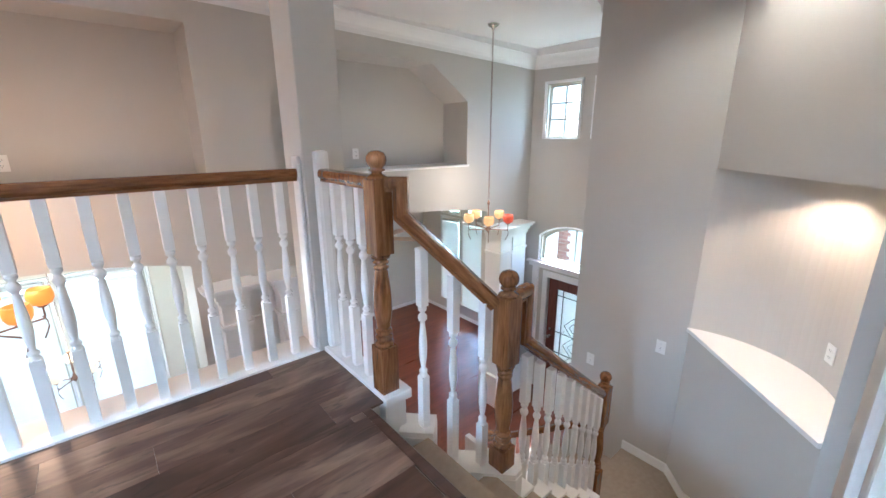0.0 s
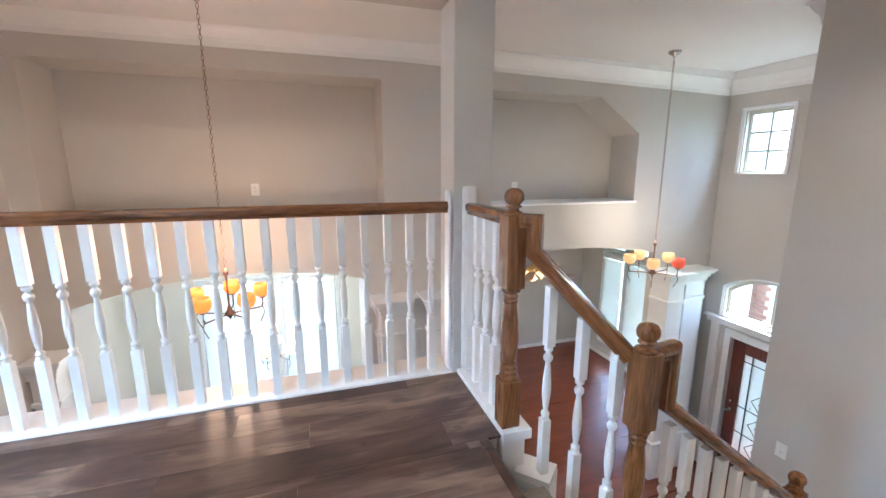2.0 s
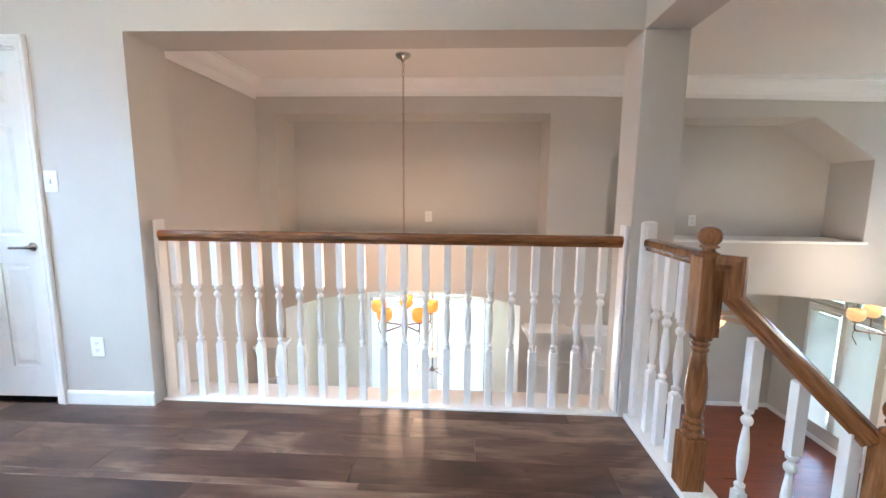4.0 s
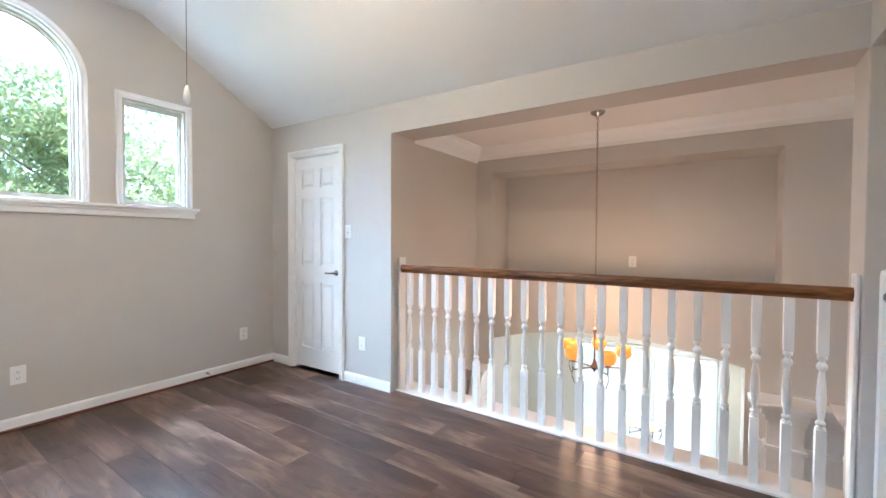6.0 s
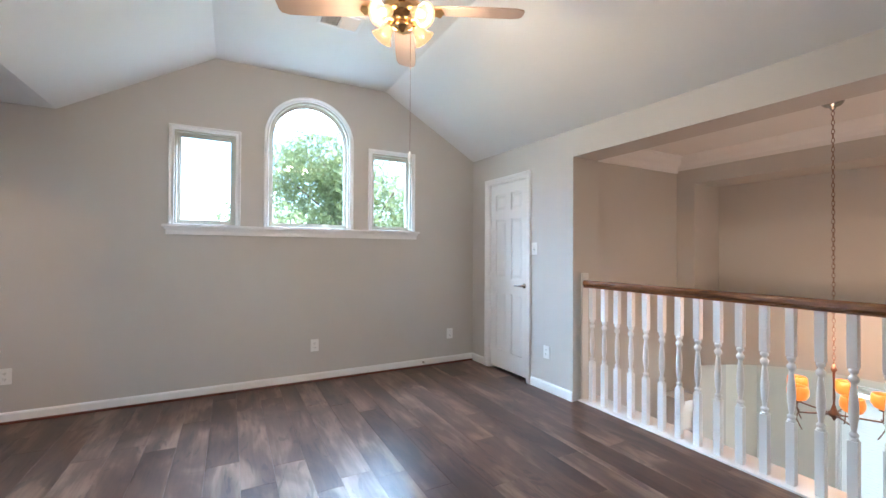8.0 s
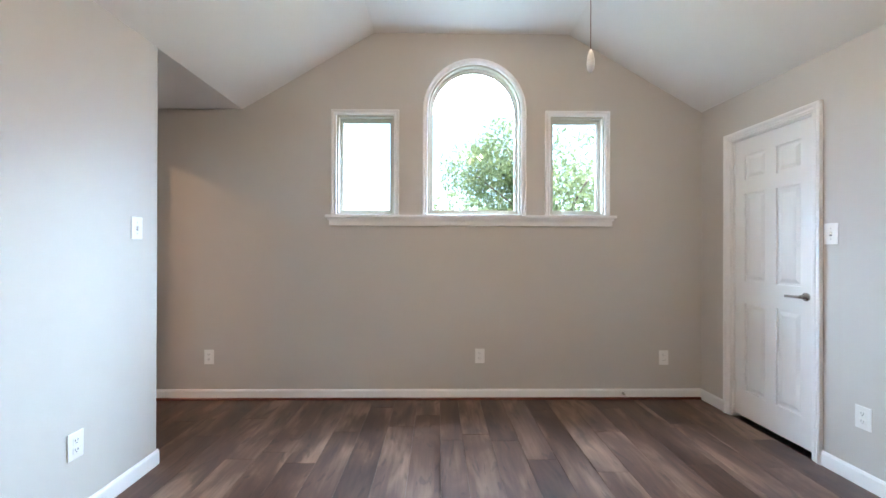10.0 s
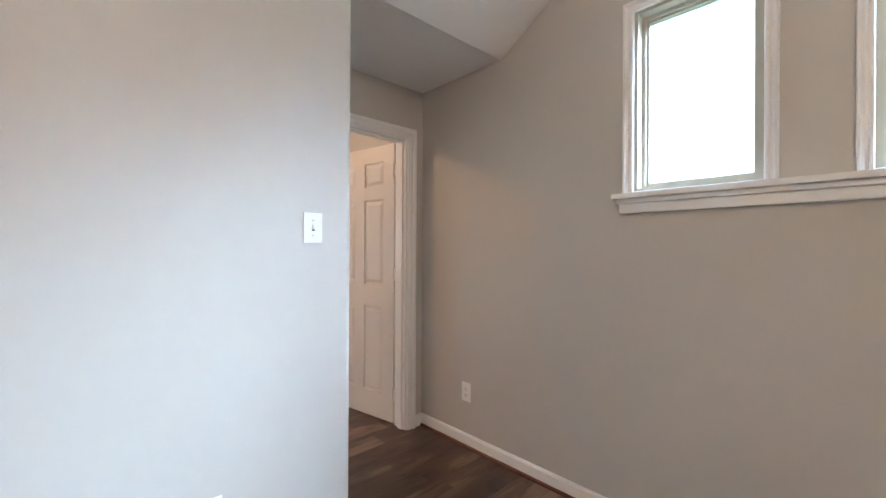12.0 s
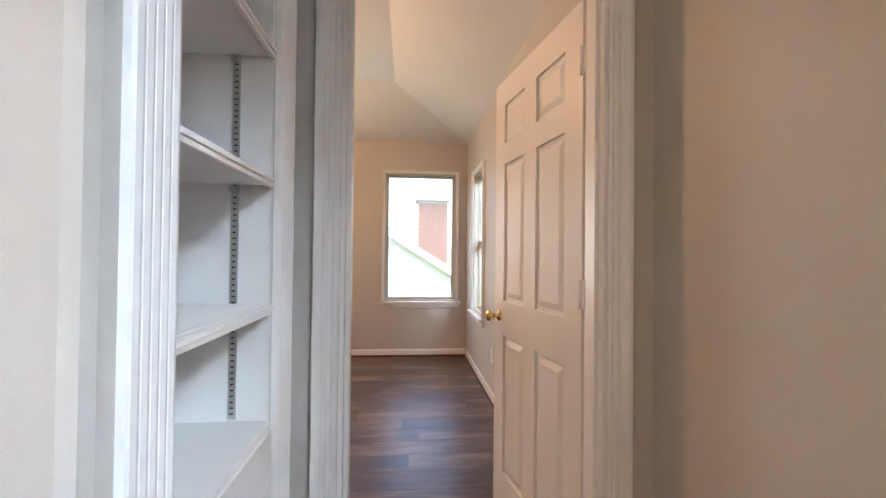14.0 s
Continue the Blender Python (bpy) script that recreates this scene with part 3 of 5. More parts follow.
def baseboard(p0, p1, z=0.0, shoe=True):
    bm = bmesh.new()
    sweep(bm, BASE if shoe else [(s, u if u > 0.03 else 0.0) for s, u in BASE], (*p0, z), (*p1, z))
    base = setting("baseboard", bm, TRIM, "white painted baseboard", "baseboard")
    if shoe:
        bm = bmesh.new()
        sweep(bm, SHOEP, (*p0, z + 0.0005), (*p1, z + 0.0005))
        setting("shoe_moulding", bm, SHOE, "red-brown shoe moulding along the baseboard", "moulding")
    return base


baseboard((X_W, Y_H), (X_W, Y_N))
baseboard((X_W, Y_N), (-3.26, Y_N), shoe=False).matrix_world = SKEW
baseboard((-2.49, Y_N), (X_O, Y_N), shoe=False).matrix_world = SKEW
baseboard((X_E, Y_P), (-2.535, Y_P), shoe=False)
baseboard((-2.535, Y_P), (-2.535, -1.615), shoe=False)
baseboard((X_E, 0.2), (X_E, Y_P), shoe=False)
baseboard((DX0 - 0.07, Y_H), (X_W, Y_H), shoe=False)
baseboard((X_W, -6.02), (X_W, Y_H - 0.12))
baseboard((1.0, -6.02), (X_W, -6.02))
baseboard((5.97, 8.0), (5.97, Y_VB + 0.1), F0, False)
baseboard((0.95, 8.0), (5.97, 8.0), F0, False)


# ---- windows ----
def window(name, axis, at, inward, loopf, label, out=0.16, grid=(), casing=0.045, sash=None):
    """A window in a wall whose room face is at 'at'; inward is +1 where the room lies on the axis' plus side."""
    w = thing(name, Matrix.Identity(4), label, "window", kind="structure")
    s = inward
    if casing:
        bm = bmesh.new()
        c = casing
        moulded(bm, axis, at, s, lambda a: loopf(-a), [(-0.004, 0.0005), (-0.004, 0.012), (0.0, 0.016), (c * 0.22, 0.016), (c * 0.3, 0.009), (c * 0.5, 0.01), (c * 0.68, 0.018), (c * 0.74, 0.025), (c * 0.92, 0.027), (c, 0.022), (c, 0.0005)])
        part("casing", bm, TRIM, w, "white moulded casing")
    bm = bmesh.new()
    ring(bm, axis, at - s * 0.002, at - s * (out - 0.03), loopf(0.018), loopf(0.0))
    part("jamb", bm, FRAME, w)
    bm = bmesh.new()
    ring(bm, axis, at - s * 0.05, at - s * 0.11, loopf(0.034), loopf(0.018))
    ring(bm, axis, at - s * 0.065, at - s * 0.095, loopf(0.045), loopf(0.034))
    part("sash", bm, FRAME, w)
    pts = loopf(0.04)
    bm = bmesh.new()
    prism(bm, pts, axis, at - s * 0.077, at - s * 0.083)
    p = part("pane", bm, GLASS, w)
    p.visible_shadow = False
    us, zs = [u for u, _ in pts], [z for _, z in pts]
    if grid:
        bm = bmesh.new()
        nu, nz = grid
        for i in range(1, nu):
            u = min(us) + (max(us) - min(us)) * i / nu
            prism(bm, rect_loop(u - 0.011, u + 0.011, min(zs), max(zs)), axis, at - s * 0.07, at - s * 0.09)
        for i in range(1, nz):
            z = min(zs) + (max(zs) - min(zs)) * i / nz
            prism(bm, rect_loop(min(us), max(us), z - 0.011, z + 0.011), axis, at - s * 0.069, at - s * 0.091)
        part("muntin", bm, FRAME, w)
    if sash:
        bm = bmesh.new()
        prism(bm, rect_loop(min(us), max(us), sash - 0.022, sash + 0.022), axis, at - s * 0.06, at - s * 0.1)
        part("meeting_rail", bm, FRAME, w)
    return w


def rect_of(u0, u1, z0, z1):
    return lambda k: rect_loop(u0 + k, u1 - k, z0 + max(k, 0), z1 - k)


def arch_of(u0, u1, z0, zs):
    return lambda k: arch_loop(u0 + k, u1 - k, z0 + max(k, 0), zs)


window("window_1", "x", X_W, 1, rect_of(*WL, Z_SILL, Z_WT), "white framed square window beside the arched one", casing=0.04)
window("window_2", "x", X_W, 1, arch_of(*WA, Z_SILL, Z_SPR), "tall round-topped window with white casing", casing=0.04)
window("window_3", "x", X_W, 1, rect_of(*WR, Z_SILL, Z_WT), "white framed square window beside the arched one", casing=0.04)


def sill(name, axis, at, s, u0, u1, z, drop=0.075):
    bm = bmesh.new()
    prism(bm, rect_loop(u0, u1, z - 0.024, z), axis, at, at + s * 0.055)
    prism(bm, rect_loop(u0 + 0.015, u1 - 0.015, z - 0.045, z - 0.0245), axis, at, at + s * 0.036)
    prism(bm, rect_loop(u0 + 0.025, u1 - 0.025, z - drop, z - 0.0455), axis, at, at + s * 0.022)
    bmesh.ops.bevel(bm, geom=bm.edges[:], offset=0.003, segments=2, affect="EDGES")
    return setting(name, bm, TRIM, "white moulded window sill with apron", "sill")


sill("window_sill", "x", X_W, 1, -0.89, 1.51, Z_SILL - 0.004, 0.088)
window("window_4", "y", -6.02, 1, rect_of(-3.41, -2.56, 0.65, 2.17), "tall single bedroom window with bare glass", out=0.18, casing=0.03)
sill("window_sill", "y", -6.02, 1, -3.47, -2.5, 0.65)
window("window_6", "y", -6.02, 1, rect_of(-2.0, -1.15, 0.65, 2.17), "tall single bedroom window with bare glass", out=0.18, casing=0.03)
sill("window_sill", "y", -6.02, 1, -2.06, -1.09, 0.65)
window("window_5", "x", X_W, 1, rect_of(-5.5, -4.9, 0.62, 2.06), "double-hung bedroom window near the corner", casing=0.03, sash=1.33)
sill("window_sill", "x", X_W, 1, -5.56, -4.84, 0.62)
for i, h in enumerate(E_WIN):
    window("window_%d" % (7 + i), "x", X_F, -1, rect_of(*h), "small high foyer window with muntin grid", grid=(2, 3), casing=0.035)


# ---- six-panel doors ----
def leaf(parent, w, h, t=0.035):
    """A six-panel door leaf; hinge edge at x = 0, bottom at z = 0, thickness along y."""
    st, mul = 0.105 if w > 0.7 else 0.09, 0.1 if w > 0.7 else 0.085
    rails = [(0, 0.19), (0.83, 0.99), (1.63, 1.73), (h - 0.12, h)]
    bm = bmesh.new()
    c0, c1 = (w - mul) / 2, (w + mul) / 2
    for a, b in ((0, st), (c0, c1), (w - st, w)):
        box(bm, a, b, -t, 0, 0, h)
    for a, b in rails:
        box(bm, st, c0, -t, 0, a, b)
        box(bm, c1, w - st, -t, 0, a, b)
    d = part("door_leaf", bm, DOORW, parent)
    for a, b in zip(rails, rails[1:]):
        for x0, x1 in ((st, c0), (c1, w - st)):
            bm = bmesh.new()
            box(bm, x0, x1, -t + 0.011, -0.011, a[1], b[0])
            for ya, yb, out in ((-0.011, -0.003, 1), (-t + 0.011, -t + 0.003, -1)):
                q = 0.016
                lo = [bm.verts.new(p) for p in ((x0 + q, ya, a[1] + q), (x1 - q, ya, a[1] + q), (x1 - q, ya, b[0] - q), (x0 + q, ya, b[0] - q))]
                q = 0.04
                hi = [bm.verts.new(p) for p in ((x0 + q, yb, a[1] + q), (x1 - q, yb, a[1] + q), (x1 - q, yb, b[0] - q), (x0 + q, yb, b[0] - q))]
                fs = [bm.faces.new(hi)] + [bm.faces.new((lo[i], lo[(i + 1) % 4], hi[(i + 1) % 4], hi[i])) for i in range(4)]
                bmesh.ops.recalc_face_normals(bm, faces=bm.faces[:])
            part("door_panel", bm, DOORW, d)
    return d


def door_casing(name, x0, x1, z1, y, s, label, w=0.065):
    c = thing(name, Matrix.Identity(4), label, "door frame", kind="structure")
    bm = bmesh.new()
    path = lambda a: [(x0 - a, 0.0), (x0 - a, z1 + a), (x1 + a, z1 + a), (x1 + a, 0.0)]
    moulded(bm, "y", y, s, path, [(0, 0.0005), (0, 0.01), (w * 0.1, 0.014), (w * 0.2, 0.012), (w * 0.28, 0.017), (w * 0.4, 0.017), (w * 0.46, 0.013), (w * 0.58, 0.015), (w * 0.66, 0.021), (w * 0.8, 0.025), (w * 0.95, 0.025), (w, 0.02), (w, 0.0005)], False)
    part("casing", bm, TRIM, c)
    return c


def hinge(parent, m):
    bm = bmesh.new()
    lathe(bm, [(0.006, -0.045), (0.006, 0.045)], 8)
    box(bm, -0.018, 0.018, -0.006, -0.003, -0.045, 0.045)
    return part("hinge", bm, TRIM, parent, "painted hinge", m)


closet = thing("door_1", SKEW @ pose(-3.19, Y_N + 0.02, 0.028), "closed white six-panel closet door with nickel lever", "door", kind="structure")
dl = leaf(closet, 0.63, 2.03)
dl.matrix_basis = pose(0, 0.035, 0.0)
bm = bmesh.new()
lathe(bm, [(0.026, 0), (0.026, 0.006), (0.012, 0.01), (0.011, 0.045)], 16, m=pose(0.575, 0, 0.93, 90))
tube(bm, [(0.575, -0.04, 0.93), (0.56, -0.046, 0.93), (0.52, -0.047, 0.928), (0.475, -0.044, 0.927)], 0.008)
part("door_handle", bm, CHROME, closet, "satin nickel lever handle")
for z in (0.2, 1.02, 1.83):
    hinge(closet, pose(-0.003, -0.003, z))
door_casing("door_frame", -3.2, -2.55, 2.06, Y_N, -1, "white moulded closet door casing", 0.06).matrix_basis = SKEW
bm = bmesh.new()
ring(bm, "y", Y_N, Y_N + 0.2, rect_loop(-3.192, -2.558, -0.01, 2.055), rect_loop(-3.2, -2.55, -0.02, 2.063))
setting("door_jamb", bm, TRIM, "white painted door jamb", "door frame").matrix_world = SKEW

bed = thing("door_2", pose(DX0 + 0.015, Y_H - 0.135, 0.008, 0, 0, -80.5), "white six-panel door standing open into the bedroom", "door", kind="structure")
leaf(bed, 0.735, 2.03)
bm = bmesh.new()
for s, y in ((1, 0.0), (-1, -0.035)):
    lathe(bm, [(0.027, 0), (0.027, 0.005), (0.012, 0.009), (0.011, 0.03), (0.022, 0.038), (0.027, 0.05), (0.024, 0.062), (0.01, 0.068)], 18, m=pose(0.675, y, 0.915, -90 * s))
part("door_knob", bm, BRASS, bed, "polished brass round knob")
for z in (0.2, 1.08, 1.83):
    hinge(bed, pose(0.0, 0.006, z))
door_casing("door_frame", DX0, DX1, 2.045, Y_H, 1, "white fluted bedroom door casing", 0.068)
door_casing("door_frame", DX0, DX1, 2.045, Y_H - 0.12, -1, "white fluted bedroom door casing", 0.068)
bm = bmesh.new()
ring(bm, "y", Y_H, Y_H - 0.12, rect_loop(DX0 + 0.012, DX1 - 0.012, -0.01, 2.038), rect_loop(DX0, DX1, -0.02, 2.05))
ring(bm, "y", Y_H - 0.03, Y_H - 0.07, rect_loop(DX0 + 0.024, DX1 - 0.024, -0.01, 2.026), rect_loop(DX0 + 0.012, DX1 - 0.012, -0.015, 2.038))
setting("door_jamb", bm, TRIM, "white painted door jamb", "door frame")


# ---- balustrades ----
def baluster_mesh(h):
    """White turned baluster, square top and bottom, total height h."""
    bm = bmesh.new()
    s = 0.021
    b, t = h - 0.638, h - 0.275
    box(bm, -s, s, -s, s, 0, b, 0.002)
    box(bm, -s, s, -s, s, t, h, 0.002)
    k = (t - b) / 0.27
    prof = [(0.0155, 0), (0.0165, 0.006), (0.0105, 0.011), (0.0105, 0.014), (0.0158, 0.018), (0.0158, 0.025), (0.009, 0.03), (0.0085, 0.035), (0.0115, 0.055),
            (0.0155, 0.085), (0.0165, 0.11), (0.0155, 0.14), (0.0125, 0.175), (0.0092, 0.205), (0.0085, 0.212), (0.0135, 0.216), (0.0172, 0.224), (0.0172, 0.232), (0.013, 0.239), (0.009, 0.243),
            (0.009, 0.249), (0.0155, 0.254), (0.0165, 0.262), (0.013, 0.27)]
    lathe(bm, [(r * 1.25, b + z * k) for r, z in prof], 14)
    return mesh_of("baluster", bm, TRIM)


RAIL = [(-0.024, -0.064), (0.024, -0.064), (0.025, -0.05), (0.03, -0.047), (0.036, -0.036), (0.036, -0.018), (0.03, -0.006), (0.016, 0), (-0.016, 0), (-0.03, -0.006), (-0.036, -0.018), (-0.036, -0.036), (-0.03, -0.047), (-0.025, -0.05)]
Z_R = 1.058


def newel(base, label, low=0.0):
    """Oak newel with square blocks, turned waist and ball; low: how far it runs below its base."""
    n = thing("newel_post", Matrix.Translation(base), label, "newel post", "stair newel posts")
    bm = bmesh.new()
    s = 0.046
    box(bm, -s, s, -s, s, -low, 0.27, 0.004)
    part("base_block", bm, OAKV, n)
    bm = bmesh.new()
    lathe(bm, [(0.038, 0.27), (0.045, 0.276), (0.046, 0.29), (0.038, 0.296), (0.033, 0.298), (0.033, 0.306), (0.042, 0.31), (0.043, 0.32), (0.04, 0.327), (0.031, 0.33), (0.031, 0.336), (0.04, 0.341), (0.041, 0.35), (0.037, 0.357),
               (0.027, 0.36), (0.027, 0.368), (0.034, 0.372), (0.034, 0.378), (0.033, 0.385), (0.04, 0.42), (0.0435, 0.465), (0.0435, 0.51), (0.04, 0.57), (0.034, 0.63), (0.03, 0.662), (0.026, 0.668),
               (0.035, 0.671), (0.036, 0.68), (0.033, 0.685), (0.026, 0.687), (0.026, 0.694), (0.036, 0.698), (0.037, 0.706), (0.03, 0.711), (0.03, 0.718), (0.043, 0.724), (0.045, 0.735), (0.04, 0.742)], 24)
    part("turned_shaft", bm, OAKV, n)
    bm = bmesh.new()
    box(bm, -s, s, -s, s, 0.742, 1.09, 0.006)
    part("top_block", bm, OAKV, n)
    bm = bmesh.new()
    lathe(bm, [(0.044, 1.09), (0.046, 1.098), (0.036, 1.106), (0.024, 1.112), (0.022, 1.12), (0.036, 1.126), (0.036, 1.132), (0.026, 1.137), (0.034, 1.144),
               (0.042, 1.155), (0.045, 1.17), (0.043, 1.187), (0.034, 1.203), (0.018, 1.212), (0.004, 1.214)], 24)
    part("ball_cap", bm, OAKV, n)
    n.scale = (1, 1, 0.958)
    return n


main = thing("balustrade", Matrix.Identity(4), "white turned balusters under an oak handrail at the balcony", "railing")
bm = bmesh.new()
sweep(bm, RAIL, (X_O + 0.023, 2.41, Z_R), (0.802, 2.41, Z_R))
part("handrail", bm, OAK, main, "brown stained oak handrail")
bm = bmesh.new()
box(bm, X_O + 0.002, 0.823, 2.343, Y_NB - 0.01, -0.31, 0.012, 0.003)
part("base_rail", bm, TRIM, main, "white painted base board")
bm = bmesh.new()
box(bm, X_O + 0.002, X_O + 0.022, 2.37, 2.45, 0.013, 1.12, 0.008)
part("wall_post", bm, TRIM, main, "white half post against the wall")
bm = bmesh.new()
box(bm, 0.803, 0.823, 2.37, 2.45, 0.013, 1.12, 0.008)
part("wall_post", bm, TRIM, main, "white half post against the column")
bal = baluster_mesh(Z_R - 0.06 - 0.012)
for i in range(1, 22):
    part("baluster", bal, None, main, m=pose(-1.979 + 0.1278 * i, 2.41, 0.012))

NW1, NW2, NW3 = (0.905, 1.755, 0.0), (1.285, 1.325, -0.505), (2.70, 1.51, -1.68)
short = thing("balustrade", Matrix.Identity(4), "short oak handrail with white balusters beside the stairs", "railing")
bm = bmesh.new()
sweep(bm, RAIL, (0.91, 2.285, Z_R), (0.91, NW1[1] + 0.04, Z_R))
part("handrail", bm, OAKV, short, "brown stained oak handrail")
bm = bmesh.new()
box(bm, 0.852, 0.97, NW1[1] - 0.07, Y_C - 0.001, -0.28, 0.022, 0.004)
box(bm, 0.85, 1.0, NW1[1] - 0.08, NW1[1] + 0.07, -0.03, 0.021, 0.004)
part("base_rail", bm, TRIM, short, "white painted base board")
bm = bmesh.new()
box(bm, 0.87, 0.95, 2.29, Y_C - 0.001, 0.023, 1.15, 0.024)
part("wall_post", bm, TRIM, short, "white half post with rounded top")
for y in (2.17, 2.05, 1.92):
    part("baluster", bal, None, short, m=pose(0.91, y, 0.012))
newel(NW1, "oak newel post with ball cap at the landing edge")
newel(NW2, "oak newel post with ball cap on the stairs", -0.147)
newel(NW3, "oak newel post with ball cap at the stair turn", 0.08)

# ---- stairs ----
RISE, RUN, N_UP = 0.19, 0.222, 9
stairs = thing("staircase", Matrix.Identity(4), "beige carpeted stairs with white side blocks", "stairs", kind="structure")


def tread_prof(x0, x1, z):
    return [(x0, z - RISE - 0.02), (x1 + 0.0, z - RISE - 0.02), (x1 + 0.0, z - 0.035), (x1 + 0.018, z - 0.025), (x1 + 0.022, z - 0.012), (x1 + 0.014, z - 0.002), (x1 + 0.0, z), (x0, z)]


bm = bmesh.new()
prism(bm, [(X_S - 0.02, -0.29), (X_S - 0.001, -0.29), (X_S - 0.001, -0.03), (X_S + 0.02, -0.026), (X_S + 0.024, -0.012), (X_S + 0.012, 0.003), (X_S - 0.025, 0.003), (X_S - 0.03, 0.0), (X_S - 0.03, -0.01), (X_S - 0.02, -0.01)], "y", 0.2, 1.699)
part("landing_nosing", bm, PLANK, stairs, "dark plank nosing at the top step")
for k in range(1, N_UP + 1):
    x0, x1, z = X_S + RUN * (k - 1), X_S + RUN * k, -RISE * k
    # the balusters stand on white tread ends that follow the rail
    line = 1.64 if k == 1 else 1.43 if k == 2 else NW2[1] + (NW3[1] - NW2[1]) * ((x0 + x1) / 2 - NW2[0]) / (NW3[0] - NW2[0])
    if k == N_UP:
        x1 = XB
    bm = bmesh.new()
    if k < N_UP:
        prism(bm, tread_prof(x0, x1, z), "y", 0.221, line - 0.09)
    else:
        box(bm, x0, x1 - 0.001, 0.221, 1.62, z - 0.2, z)
    part("tread", bm, CARPET, stairs)
    if 2 < k < N_UP:
        bm = bmesh.new()
        box(bm, x0 - 0.02, x1 + 0.03, line - 0.089, line + 0.09, z - 0.012, z + 0.016, 0.004)
        box(bm, x0, x1 + 0.012, line - 0.083, line + 0.08, z - RISE - 0.03, z - 0.0125)
        part("tread_block", bm, TRIM, stairs, "white painted tread end")
turn = Matrix.Rotation(radians(-46), 3, "Z")
for (cx, cy), z, depth, poly in (((1.012, 1.645), -0.174, 0.5, ((-0.085, -0.07), (0.085, -0.07), (0.085, 0.075), (-0.085, 0.075))),
                                 ((1.285, 1.36), -0.364, 0.3, ((-0.215, -0.09), (0.09, -0.09), (0.125, -0.045), (0.125, 0.055), (-0.215, 0.055)))):
    for grow, top, low in ((0.0, z, z - 0.028), (-0.003, z - 0.0285, z - depth)):
        ring_of = [turn @ Vector((u + math.copysign(grow, u), v + math.copysign(grow, v), 0)) for u, v in poly]
        bm = bmesh.new()
        prism(bm, [(cx + p.x, cy + p.y) for p in ring_of], "z", low, top)
        part("tread_block", bm, TRIM, stairs, "white painted tread end")
Y_L = 1.62
for k in range(1, 6):
    z = -RISE * (N_UP + k)
    bm = bmesh.new()
    prism(bm, tread_prof(Y_L + 0.24 * (k - 1), Y_L + 0.24 * k, z), "x", 2.62, XB if k < 3 else XB + 0.3)
    part("tread", bm, CARPET, stairs)
bm = bmesh.new()
box(bm, 2.44, 2.5, 1.402, 1.5, F0, -1.92)
box(bm, 2.56, 2.6185, 1.63, 2.9, F0, -1.9)
part("stringer", bm, TRIM, stairs, "white painted stringer")
bm = bmesh.new()
sweep(bm, [(0, 0), (0.012, 0), (0.012, 0.08), (0.006, 0.09), (0, 0.09)], (XB, Y_L, -1.705), (XB, P0.y, -1.705))
dd = (P1 - P0).normalized()
pa, pb = P0, P0 + dd * 0.32
sweep(bm, [(0, 0), (0.012, 0), (0.012, 0.09), (0, 0.09)], (pa.x, pa.y, -1.705), (pb.x, pb.y, -1.705))
sweep(bm, [(0, 0), (0.012, 0), (0.012, 0.1), (0, 0.1)], (pb.x, pb.y, -1.705), (P1.x, P1.y, -1.25))
part("skirt_board", bm, TRIM, stairs, "white skirt board along the wall")


def easing(bm, way, first, last):
    """A handrail along a path of (out, up) with mitred corners, from point first to last; the path is the rail's top line."""
    way = [Vector(p) for p in way]
    dirs = [(q - p).normalized() for p, q in zip(way, way[1:])]
    rows = []
    for i, p in list(enumerate(way))[first:last + 1]:
        d0, d1 = dirs[max(i - 1, 0)], dirs[min(i, len(dirs) - 1)]
        n0, n1 = Vector((-d0.y, d0.x)), Vector((-d1.y, d1.x))
        m = (n0 + n1) / (1 + n0.dot(n1))
        rows.append([bm.verts.new((p.x + m.x * t, w, p.y + m.y * t)) for w, t in RAIL])
    made = [bm.faces.new(rows[0]), bm.faces.new(rows[-1])]
    for a, b in zip(rows, rows[1:]):
        for i in range(len(RAIL)):
            j = (i + 1) % len(RAIL)
            made.append(bm.faces.new((a[i], a[j], b[j], b[i])))
    bmesh.ops.recalc_face_normals(bm, faces=made)
    return bm


